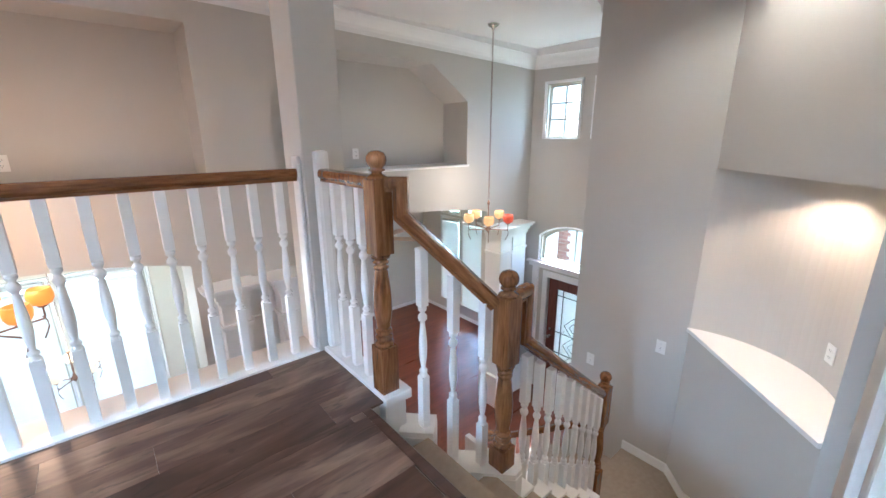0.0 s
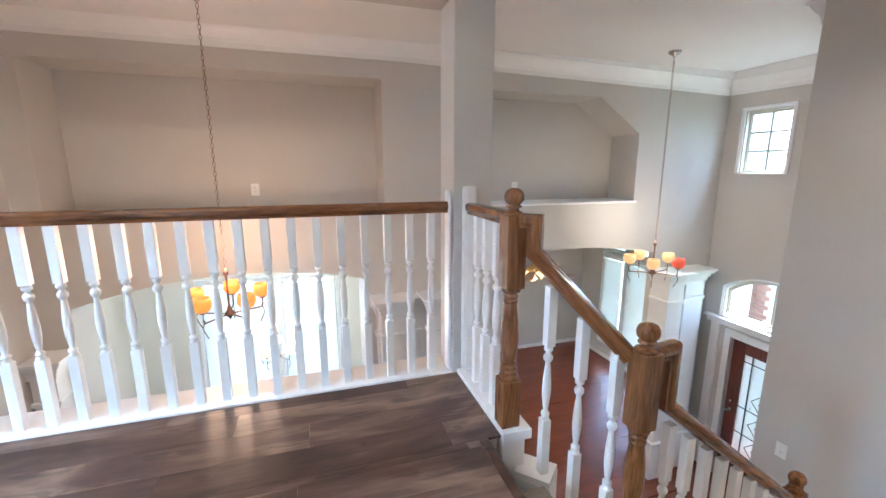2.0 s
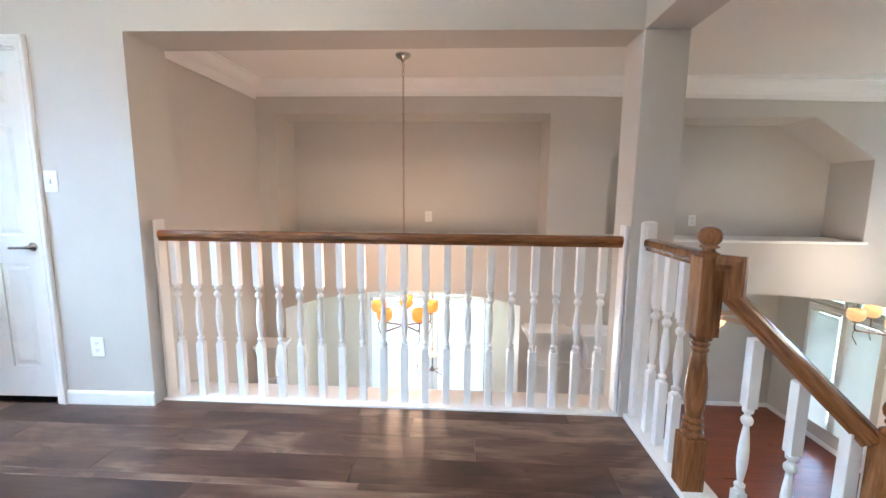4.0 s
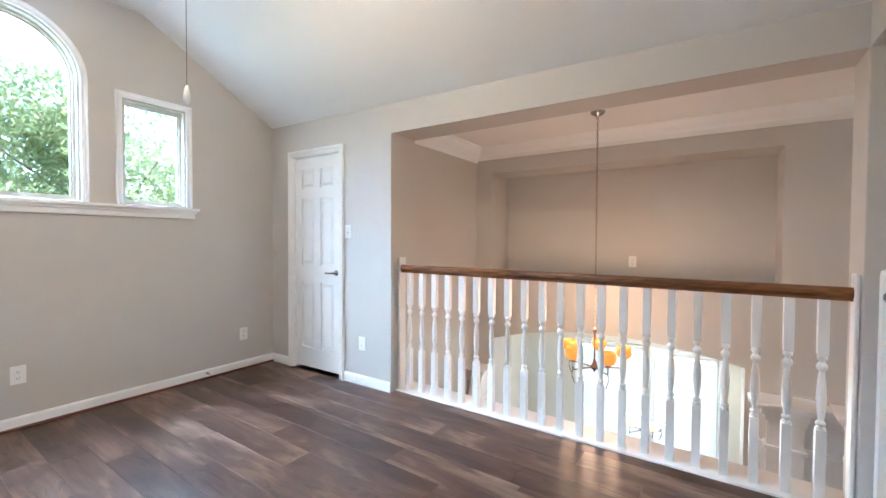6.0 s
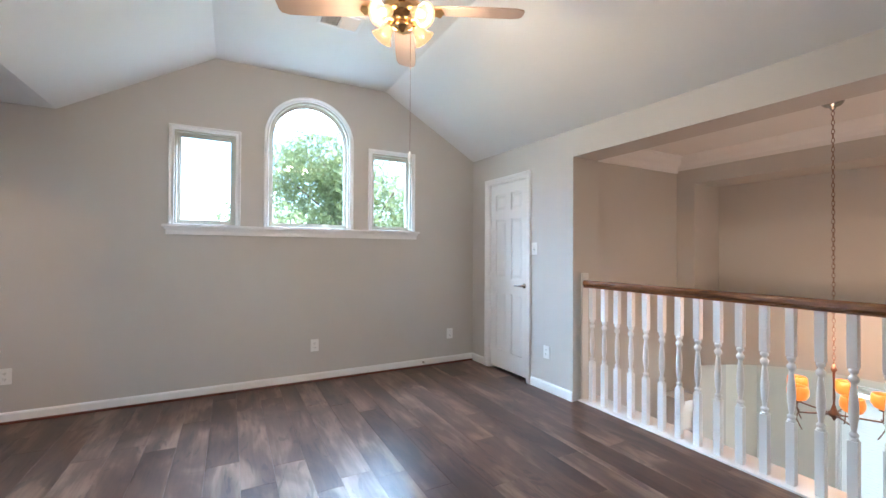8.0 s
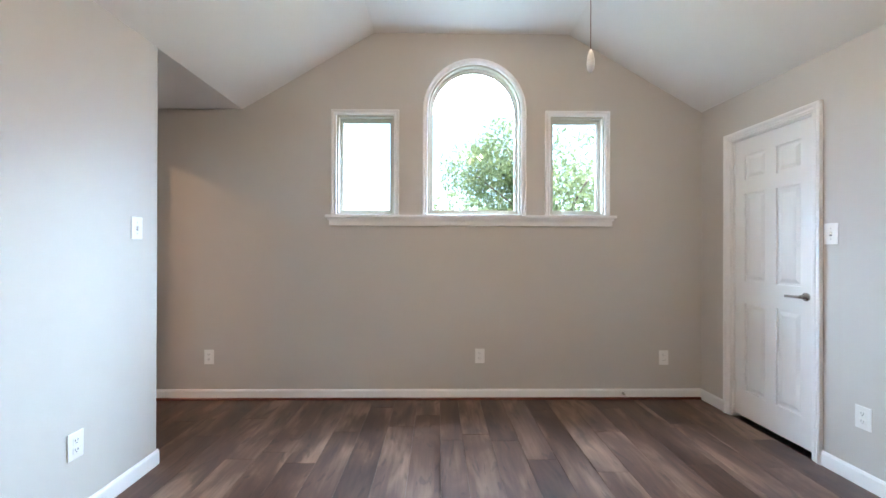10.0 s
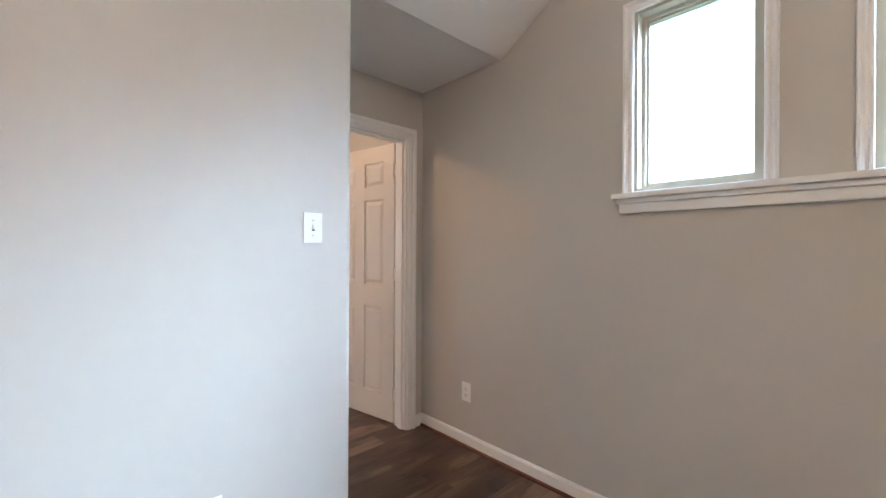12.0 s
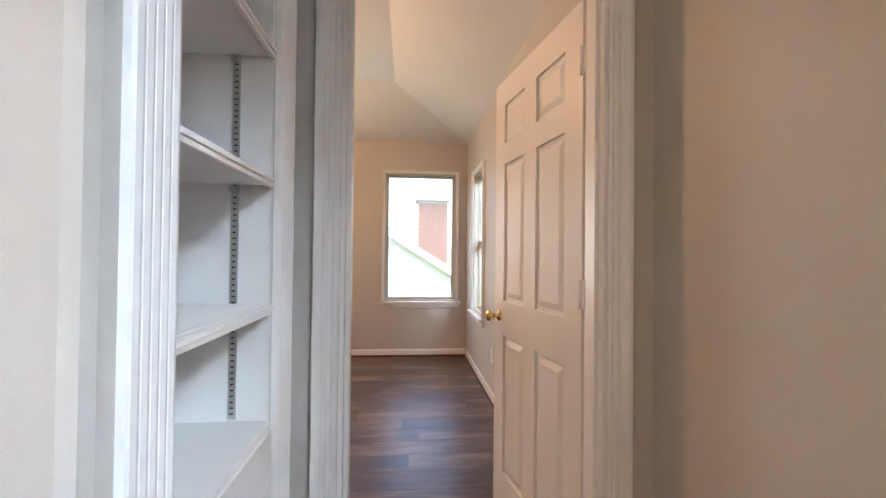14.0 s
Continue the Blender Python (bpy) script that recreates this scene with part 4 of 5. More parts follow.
def flight(a, b, n, label, posts_on, f0=0.0, off=0.09, drop=0.9):
    """A raking oak rail from newel a to newel b with a level start that drops, over white balusters."""
    fl = thing("balustrade", Matrix.Identity(4), label, "railing")
    a, b = Vector(a), Vector(b)
    d = Vector((b.x - a.x, b.y - a.y, 0))
    u = d.normalized()
    q = pose(0, 0, 0, 0, 0, math.degrees(math.atan2(u.y, u.x)))
    start = a + u * (off + 0.035) + Vector((0, 0, drop - 0.01))
    end = b - u * 0.03 + Vector((0, 0, 1.025))
    bm = bmesh.new()
    run = (end - start).xy.length
    way = [(0.04, 1.055), (off + 0.071, 1.055), (off + 0.071, drop), (off + 0.035 + run, end.z - a.z)]
    easing(bm, way, 0, 2)
    part("rail_drop", bm, OAKV, fl, "mitred oak drop of the handrail", Matrix.Translation(a) @ q)
    bm = bmesh.new()
    easing(bm, way, 2, 3)
    rake = Matrix.Rotation(math.atan2(way[2][1] - way[3][1], way[3][0] - way[2][0]), 4, "Y")
    bmesh.ops.transform(bm, matrix=rake.inverted(), verts=bm.verts[:])
    part("handrail", bm, OAK, fl, "brown stained oak handrail", Matrix.Translation(a) @ q @ rake)
    for i in range(n):
        f = (i + 1 + f0) / (n + 1)
        p = a + (b - a) * f
        zr = start.z + (end.z - start.z) * ((p - start).xy.length / (end - start).xy.length) - 0.072
        zb = posts_on(p.x)
        part("baluster", baluster_mesh(zr - zb), None, fl, m=pose(p.x, p.y, zb))
    return fl


def tread_z(x):
    return -RISE * min(N_UP, max(1, math.floor((x - X_S) / RUN) + 1)) + 0.016


flight(NW1, NW2, 3, "raking oak stair rail with three white balusters", lambda x: -0.174 if x < 1.07 else -0.364, 0.3, 0.064)
flight(NW2, NW3, 9, "raking oak stair rail with close white balusters", tread_z, 0.4, 0.11, 0.79)
low = thing("balustrade", Matrix.Identity(4), "lower oak stair rail with volute end and white balusters", "railing")
bm = bmesh.new()
sweep(bm, RAIL, (2.70, 1.6, -0.98), (2.70, 2.7, -1.86))
part("handrail", bm, OAKV, low, "brown stained oak handrail")
bm = bmesh.new()
tube(bm, [(2.70 + 0.06 - 0.06 * math.cos(t * 0.5) * (1 - t / 20), 2.7 + 0.07 * math.sin(t * 0.5) * (1 - t / 24), -1.89) for t in range(13)], 0.026)
part("volute", bm, OAK, low)
for i in range(6):
    y = 1.72 + i * 0.16
    zb = -RISE * (N_UP + 1 + int((y - Y_L) / 0.24))
    part("baluster", baluster_mesh(-0.98 - (y - 1.6) * 0.8 - 0.05 - zb), None, low, m=pose(2.70, y, zb))


# ---- columns below ----
def pilaster(x0, x1, y0, top, label):
    p = thing("pilaster", Matrix.Identity(4), label, "column", "white pilasters by the arches", "structure")
    y1 = Y_V - 0.001
    bm = bmesh.new()
    box(bm, x0, x1, y0, y1, F0, top - 0.012, 0.004)
    part("shaft", bm, TRIM, p)
    bm = bmesh.new()
    for e, za, zb in ((0.02, -0.16, -0.11), (0.04, -0.1095, -0.06), (0.07, -0.0595, -0.03), (0.09, -0.0295, 0.0)):
        box(bm, x0 - e, x1 + e, y0 - e, y1 - 0.001, top + za, top + zb, 0.004)
    part("capital", bm, TRIM, p)
    bm = bmesh.new()
    box(bm, x0 - 0.02, x1 + 0.02, y0 - 0.02, y1 - 0.001, top - 0.4, top - 0.36, 0.006)
    part("necking", bm, TRIM, p)
    bm = bmesh.new()
    box(bm, x0 - 0.03, x1 + 0.03, y0 - 0.03, y1 - 0.001, F0, F0 + 0.5, 0.006)
    box(bm, x0 - 0.045, x1 + 0.045, y0 - 0.045, y1 - 0.002, F0 + 0.501, F0 + 0.54, 0.006)
    part("plinth", bm, TRIM, p)
    return p


pilaster(4.13, 4.37, 3.86, 0.0, "white square pilaster with stepped capital at the arch")
pilaster(4.5, 4.8, 3.95, 0.0, "white square pilaster with stepped capital in the corner")
pilaster(0.6, 1.36, 4.07, -0.04, "white painted panel with stepped cap between the arches")
pilaster(0.63, 0.86, 3.95, -0.02, "white square pilaster with stepped capital between the arches")
pilaster(1.12, 1.34, 3.9, -0.02, "white square pilaster with stepped capital between the arches")
pilaster(-2.19, -2.02, 3.95, -0.25, "white square pilaster with stepped capital in the corner")

# ---- front door and transom ----
fd = thing("door_3", pose(X_F + 0.03, 3.68, F0), "mahogany front door with leaded glass panel", "door", kind="structure")
W, Hd = 0.93, -0.88 - F0
bm = bmesh.new()
for a, b, c, e in ((0, 0.15, 0, Hd), (W - 0.15, W, 0, Hd), (0.15, W - 0.15, 0, 0.3), (0.15, W - 0.15, Hd - 0.16, Hd)):
    box(bm, 0, 0.045, -b, -a, c, e, 0.003)
part("door_leaf", bm, MAHOG, fd, "dark red-brown mahogany frame")
bm = bmesh.new()
box(bm, 0.018, 0.026, -(W - 0.15), -0.15, 0.3, Hd - 0.16)
LEADG = paint("frosted_leaded_glass", (0.75, 0.76, 0.74), 0.3, 0.1, 14, 0.3, 60)
LEADG.node_tree.nodes["Principled BSDF"].inputs["Transmission Weight"].default_value = 0.75
part("glass_panel", bm, LEADG, fd, "leaded obscure glass")
bm = bmesh.new()
gy0, gy1, gz0, gz1 = -(W - 0.15), -0.15, 0.3, Hd - 0.16
for y in (gy0 + 0.1, gy1 - 0.1):
    box(bm, 0.012, 0.032, y - 0.006, y + 0.006, gz0, gz1)
for z in (gz0 + 0.12, gz0 + 0.45, gz0 + 0.8, gz1 - 0.1):
    box(bm, 0.0125, 0.0315, gy0, gy1, z - 0.006, z + 0.006)
ym = (gy0 + gy1) / 2
for zc2 in (gz0 + 0.3, gz0 + 0.62, gz0 + 0.95):
    for s1 in (-1, 1):
        for s2 in (-1, 1):
            tube(bm, [(0.012, ym + s1 * 0.16, zc2), (0.012, ym, zc2 + s2 * 0.17)], 0.005, 6)
            tube(bm, [(0.012, ym + s1 * 0.07, zc2), (0.012, ym, zc2 + s2 * 0.08)], 0.005, 6)
part("leading", bm, DARK, fd, "dark lead lines")
bm = bmesh.new()
lathe(bm, [(0.028, 0), (0.026, 0.01), (0.01, 0.014), (0.01, 0.04), (0.025, 0.05), (0.025, 0.065), (0.008, 0.07)], 16, m=pose(0, -0.07, 1.0, 0, -90))
lathe(bm, [(0.025, 0), (0.022, 0.015), (0.008, 0.018)], 16, m=pose(0, -0.07, 1.12, 0, -90))
part("door_knob", bm, CHROME, fd, "nickel knob and lock")
bm = bmesh.new()
for a, d in ((0.09, 0.02), (0.035, 0.03)):
    prism(bm, rect_loop(3.69, 3.69 + a, F0, -0.87), "x", X_F - d, X_F - 0.001)
    prism(bm, rect_loop(2.6, 3.69 + a, -0.869, -0.87 + a), "x", X_F - d, X_F - 0.001)
prism(bm, rect_loop(3.86, 3.97, F0, -0.74), "x", X_F - 0.035, X_F - 0.001)
prism(bm, rect_loop(2.6, 4.03, -0.739, -0.68), "x", X_F - 0.05, X_F - 0.001)
prism(bm, rect_loop(2.6, 4.06, -0.679, -0.65), "x", X_F - 0.08, X_F - 0.001)
setting("door_frame", bm, TRIM, "white door surround with a moulded header", "door frame")


def segment_of(u0, u1, z0, zs, zt):
    def loop(k):
        a, b, h = u0 + k, u1 - k, (u1 - u0) / 2 - k
        rise = zt - zs
        Rr = (h * h + rise * rise) / (2 * rise)
        pts = [(a, z0 + max(k, 0)), (b, z0 + max(k, 0))]
        for i in range(17):
            du = h * (1 - i / 8)
            pts.append(((a + b) / 2 + du, zt - k - Rr + math.sqrt(max(0, Rr * Rr - du * du))))
        return pts
    return loop


window("window_9", "x", X_F, -1, segment_of(2.75, 3.87, -0.63, -0.25, -0.05), "arched transom window over the front door", grid=(2, 1), casing=0.015)


# ---- blinds ----
def blind(axis, at, u0, u1, z0, z1, tilt, label):
    b = thing("window_blind", Matrix.Identity(4), label, "blind", "white window blinds")
    slat = bmesh.new()
    w = u1 - u0
    if axis == "y":
        box(slat, -w / 2, w / 2, -0.022, 0.022, -0.0012, 0.0012)
    else:
        box(slat, -0.022, 0.022, -w / 2, w / 2, -0.0012, 0.0012)
    me = mesh_of("slat", slat, BLIND)
    n = int((z1 - z0 - 0.06) / 0.042)
    for i in range(n):
        z = z0 + 0.02 + i * 0.042
        m = pose((u0 + u1) / 2, at, z, tilt) if axis == "y" else pose(at, (u0 + u1) / 2, z, 0, tilt)
        part("slat", me, None, b, m=m)
    bm = bmesh.new()
    if axis == "y":
        box(bm, u0, u1, at - 0.025, at + 0.025, z1 - 0.05, z1, 0.003)
    else:
        box(bm, at - 0.025, at + 0.025, u0, u1, z1 - 0.05, z1, 0.003)
    part("head_rail", bm, BLIND, b)
    return b


for h in DW:
    window("window_dining", "y", 7.3, -1, rect_of(*h), "tall dining room window behind blinds", out=0.15, casing=0.05)
    blind("y", 7.27, h[0] + 0.02, h[1] - 0.02, h[2], h[3], 48, "white slatted blind glowing with daylight")
for h in LW[:2]:
    window("window_living", "x", 5.97, -1, rect_of(*h), "tall living room window behind blinds", out=0.13, casing=0.05)
    blind("x", 5.94, h[0] + 0.02, h[1] - 0.02, h[2], h[3], -48, "white slatted blind glowing with daylight")
for h in LW[2:]:
    window("window_living", "x", 5.97, -1, rect_of(*h), "low transom window over the living room blinds", out=0.13, casing=0.04)


# ---- chandeliers ----
def chandelier(x, y, z_top, z_hub, r, cups, label, glass, chain=True, power=30, col=WARM, phase=0.3, turn=0.0):
    c = thing("chandelier", pose(x, y, z_hub), label, "chandelier")
    h = z_top - z_hub
    bm = bmesh.new()
    lathe(bm, [(0.062, h - 0.001), (0.06, h - 0.012), (0.045, h - 0.028), (0.018, h - 0.04), (0.012, h - 0.055)], 20)
    part("canopy", bm, CHROME, c)
    bm = bmesh.new()
    z, k = 0.36, 0
    while z < h - 0.05:
        pts = []
        for i in range(9):
            a = 2 * math.pi * i / 8
            px, pz = 0.009 * math.cos(a), 0.02 * math.sin(a)
            pts.append((px, 0, z + 0.018 + pz) if k % 2 else (0, px, z + 0.018 + pz))
        tube(bm, pts, 0.0022, 5)
        z += 0.032
        k += 1
    part("chain", bm, BRONZE, c)
    bm = bmesh.new()
    lathe(bm, [(0.006, 0.36), (0.016, 0.33), (0.02, 0.32), (0.008, 0.3), (0.006, 0.2), (0.008, 0.12), (0.006, 0.08), (0.02, 0.03), (0.036, 0.012), (0.036, -0.004), (0.016, -0.016), (0.008, -0.03), (0.003, -0.04)], 18)
    part("stem", bm, BRONZE, c)
    for i in range(cups):
        a = 2 * math.pi * (i + phase) / cups + radians(turn)
        ca, sa = math.cos(a), math.sin(a)
        bm = bmesh.new()
        prof = [(0.02, 0.004), (r * 0.35, 0.008), (r * 0.75, 0.01), (r * 0.97, 0.012), (r, 0.03), (r, 0.085)]
        tube(bm, [(d * ca, d * sa, zz) for d, zz in prof], 0.006, 6)
        tube(bm, [((r * 0.95 + 0.02 * math.sin(t)) * ca, (r * 0.95 + 0.02 * math.sin(t)) * sa, 0.03 - t * 0.035) for t in (0, 1, 2, 3, 4)], 0.004, 6)
        lathe(bm, [(0.018, 0.085), (0.024, 0.09), (0.022, 0.096)], 12, at=(r * ca, r * sa, 0))
        arm = part("arm", bm, BRONZE, c)
        bm = bmesh.new()
        lathe(bm, [(0.02, 0.096), (0.048, 0.108), (0.062, 0.135), (0.064, 0.165), (0.056, 0.2), (0.051, 0.2), (0.058, 0.165), (0.056, 0.14), (0.04, 0.115), (0.01, 0.104)], 18, at=(r * ca, r * sa, 0))
        part("shade", bm, glass[i % len(glass)], arm, "lit coloured glass cup")
    lamp("chandelier_light", "POINT", pose(x, y, z_hub + 0.5), power, col, radius=0.24)
    return c


chandelier(3.53, 3.55, Z_VOID, 0.13, 0.245, 5, "copper chandelier with amber and red glass cups", [CREAMGLASS, REDGLASS, CREAMGLASS, CREAMGLASS, CREAMGLASS], power=1.7, phase=0.0, turn=225)
chandelier(-0.6, 3.42, Z_VOID, 0.16, 0.24, 5, "copper chandelier with amber glass cups on a long chain", [AMBER], power=2.7, col=(1.0, 0.56, 0.31))
chandelier(-0.55, 5.9, 0.4, -1.35, 0.24, 5, "dining chandelier with pale glass cups", [PALEGLASS], power=6, col=(1.0, 0.86, 0.66))


# ---- ceiling fans ----
def fan(x, y, z_c, drop, turn, label, lit=True, blades=5):
    f = thing("ceiling_fan", pose(x, y, z_c, 0, 0, turn), label, "ceiling fan")
    z = -drop
    bm = bmesh.new()
    lathe(bm, [(0.07, -0.001), (0.068, -0.02), (0.03, -0.06), (0.014, -0.07), (0.013, z + 0.1), (0.03, z + 0.09), (0.085, z + 0.07), (0.1, z + 0.04), (0.1, z - 0.02), (0.08, z - 0.035), (0.05, z - 0.045), (0.045, z - 0.065), (0.055, z - 0.075), (0.05, z - 0.09), (0.02, z - 0.1), (0.008, z - 0.112)], 28)
    part("motor", bm, BRASS, f, "polished brass motor housing")
    for i in range(blades):
        q = pose(0, 0, 0, 0, 0, 360 / blades * i)
        bm = bmesh.new()
        prof = [(0.16, 0.05), (0.3, 0.062), (0.5, 0.068), (0.62, 0.066), (0.66, 0.052), (0.67, 0.03)]
        poly = [(a, b) for a, b in prof] + [(a, -b) for a, b in prof[::-1]]
        prism(bm, poly, "z", z + 0.014, z + 0.022)
        bmesh.ops.rotate(bm, verts=bm.verts[:], cent=(0, 0, z), matrix=Matrix.Rotation(radians(11), 3, "X"))
        b = part("blade", bm, BLADE, f, "pale wooden blade", q)
        bm = bmesh.new()
        prism(bm, [(0.08, 0.02), (0.15, 0.015), (0.21, 0.045), (0.23, 0.0), (0.21, -0.045), (0.15, -0.015), (0.08, -0.02)], "z", z + 0.002, z + 0.009)
        part("bracket", bm, BRASS, b)
    for i in range(4):
        a = radians(90 * i + 45)
        m = pose(0.05 * math.cos(a), 0.05 * math.sin(a), z - 0.005, 0, 0, 90 * i + 45) @ pose(0, 0, 0, 0, 122, 0)
        bm = bmesh.new()
        lathe(bm, [(0.014, 0), (0.014, 0.03), (0.022, 0.035), (0.024, 0.06)], 12, m=m)
        s = part("lamp_arm", bm, BRASS, f)
        bm = bmesh.new()
        lathe(bm, [(0.026, 0.05), (0.03, 0.06), (0.033, 0.09), (0.045, 0.12), (0.066, 0.145), (0.062, 0.145), (0.042, 0.121), (0.03, 0.09), (0.02, 0.062)], 18, m=m)
        part("shade", bm, FROST, s, "lit frosted glass bell shade")
        bm = bmesh.new()
        lathe(bm, [(0.008, 0.06), (0.018, 0.085), (0.021, 0.105), (0.014, 0.125), (0.003, 0.132)], 12, m=m)
        part("bulb", bm, BULB, s)
        if lit:
            lamp("fan_light", "POINT", pose(x, y, z_c, 0, 0, turn) @ m @ pose(0, 0, 0.15), 2.0, SOFTWARM, radius=0.045)
    return f


room_fan = fan(-1.40, 0.45, 3.045, 0.44, 156, "brass ceiling fan with pale blades and four lit lamps", True, 4)
bm = bmesh.new()
tube(bm, [(0.0, -0.045, -0.53), (0.0, -0.045, -1.22)], 0.0014, 6)
pull = part("pull_chain", bm, BRONZE, room_fan, "thin metal pull chain")
bm = bmesh.new()
lathe(bm, [(0.003, -1.2), (0.009, -1.215), (0.012, -1.24), (0.01, -1.26), (0.004, -1.27)], 12, at=(0.0, -0.045, 0))
part("weight", bm, PLASTIC, pull)
fan(3.3, 5.7, 0.4, 0.75, 20, "living room ceiling fan with small lamps", True)


# ---- recessed lights ----
def downlight(x, y, z, power, cone, label, color=(1.0, 0.6, 0.33)):
    d = thing("recessed_light", pose(x, y, z), label, "recessed light")
    bm = bmesh.new()
    lathe(bm, [(0.075, -0.006), (0.075, -0.001), (0.05, -0.0005), (0.05, -0.004)], 24)
    part("trim_ring", bm, TRIM, d)
    bm = bmesh.new()
    lathe(bm, [(0.048, -0.007), (0.048, -0.0045)], 24)
    part("lens", bm, BULB, d, "glowing lens")
    lamp("recessed_lamp", "SPOT", pose(x, y, z - 0.02), power, color, cone=cone, radius=0.04)


downlight(3.15, 0.62, Z_S, 3.4, 130, "lit recessed light in the niche soffit")
downlight(2.75, 0.98, Z_VOID, 4.2, 145, "lit recessed light in the stair ceiling", (1.0, 0.74, 0.5))

bl = thing("ceiling_light", pose(-1.4, -4.0, 2.9), "flush bedroom ceiling light with frosted bowl", "ceiling light")
bm = bmesh.new()
lathe(bm, [(0.15, -0.001), (0.15, -0.02), (0.14, -0.025), (0.02, -0.025)], 24)
part("base", bm, BRASS, bl)
bm = bmesh.new()
lathe(bm, [(0.14, -0.026), (0.13, -0.06), (0.09, -0.09), (0.02, -0.1)], 24)
part("bowl", bm, FROST, bl, "lit frosted glass bowl")
lamp("bedroom_light", "POINT", pose(-1.4, -4.0, 2.7), 7.5, (1.0, 0.52, 0.24), radius=0.13)


# ---- switches, outlets, vent, door stop ----
def plate(name, m, label, category, slots):
    """Wall plate lying in its local x-z plane, facing local -y."""
    p = thing(name, m, label, category)
    bm = bmesh.new()
    box(bm, -0.039, 0.039, -0.006, -0.0005, -0.06, 0.06, 0.0025)
    part("cover_plate", bm, PLASTIC, p)
    bm = bmesh.new()
    if slots == "switch":
        box(bm, -0.005, 0.005, -0.016, -0.006, -0.004, 0.012, 0.001)
        part("toggle", bm, PLASTIC, p)
        bm = bmesh.new()
        box(bm, -0.006, 0.006, -0.0068, -0.0061, -0.012, -0.006)
        part("toggle_slot", bm, DARK, p)
        for z in (-0.03, 0.03):
            bm = bmesh.new()
            lathe(bm, [(0.004, 0), (0.003, 0.0015)], 8, m=pose(0, -0.006, z, 90))
            part("screw", bm, STEEL, p)
    else:
        bm.free()
        for z in (-0.021, 0.021):
            bm = bmesh.new()
            box(bm, -0.017, 0.017, -0.0085, -0.006, z - 0.014, z + 0.014, 0.002)
            so = part("socket", bm, PLASTIC, p)
            for xa, xb, za, zb in ((-0.008, -0.0055, -0.001, 0.008), (0.0055, 0.008, -0.001, 0.008), (-0.002, 0.002, -0.009, -0.005)):
                bm = bmesh.new()
                box(bm, xa, xb, -0.0092, -0.0082, z + za, z + zb)
                part("slot", bm, DARK, so)
    return p


for y, z in ((-1.85, 0.352), (0.385, 0.36), (1.925, 0.345), (-4.5, 0.38)):
    plate("wall_outlet", pose(X_W, y, z, 0, 0, 90), "white double wall outlet above the baseboard", "outlet", "outlet")
plate("wall_outlet", SKEW @ pose(-2.27, Y_N, 0.363), "white double wall outlet beside the closet door", "outlet", "outlet")
plate("light_switch", SKEW @ pose(-2.44, Y_N, 1.338), "white light switch beside the closet door", "switch", "switch")
plate("wall_outlet", pose(-2.0, Y_P, 0.363, 0, 0, 180), "white double wall outlet low on the wall", "outlet", "outlet")
plate("light_switch", pose(-2.362, Y_P, 1.352, 0, 0, 180), "white toggle light switch on the wall", "switch", "switch")
plate("wall_outlet", pose(-0.5, Y_VB, 1.04), "white wall outlet inside the niche", "outlet", "outlet")
plate("wall_outlet", pose(2.38, Y_VB, 1.03), "white wall outlet inside the niche", "outlet", "outlet")
plate("light_switch", pose(XB, 1.41, -0.53, 0, 0, -90), "white light switch on the stair wall", "switch", "switch")
plate("light_switch", pose(XB, 2.03, -0.92, 0, 0, -90), "white light switch low on the stair wall", "switch", "switch")
an = a0 + (a1 - a0) * 0.42
plate("wall_outlet", pose(cen.x + (R - 0.004) * math.cos(an), cen.y + (R - 0.004) * math.sin(an), -0.06, 0, 0, math.degrees(an) - 90), "white outlet on the curved niche back", "outlet", "outlet")

vent = thing("ceiling_vent", pose(-2.4, 0.35, 3.045), "white louvred ceiling air vent", "vent")
bm = bmesh.new()
for a, b, c, d in ((-0.11, 0.11, -0.16, -0.135), (-0.11, 0.11, 0.135, 0.16), (-0.11, -0.085, -0.135, 0.135), (0.085, 0.11, -0.135, 0.135), (-0.085, 0.085, -0.006, 0.006)):
    box(bm, a, b, c, d, -0.012, -0.001, 0.002)
part("frame", bm, TRIM, vent)
bm = bmesh.new()
box(bm, -0.085, 0.085, -0.135, 0.135, -0.003, -0.0008)
part("backing", bm, DARK, vent)
sl = bmesh.new()
box(sl, -0.0012, 0.0012, -0.063, 0.063, -0.007, 0.007)
slm = mesh_of("slat", sl, TRIM)
for side, tl in ((-0.07, -58), (0.07, 35)):
    for i in range(11):
        part("slat", slm, None, vent, m=pose(-0.076 + i * 0.0152, side, -0.0105, 0, tl))

stop = thing("door_stop", pose(X_W + 0.012, 1.58, 0.05), "small brass door stop on the baseboard", "door stop")
bm = bmesh.new()
lathe(bm, [(0.012, 0), (0.005, 0.006), (0.005, 0.055)], 10, m=pose(0, 0, 0, 0, 90))
part("spring", bm, CHROME, stop)
bm = bmesh.new()
lathe(bm, [(0.008, 0.055), (0.009, 0.068), (0.004, 0.072)], 10, m=pose(0, 0, 0, 0, 90))
part("tip", bm, PLASTIC, stop)

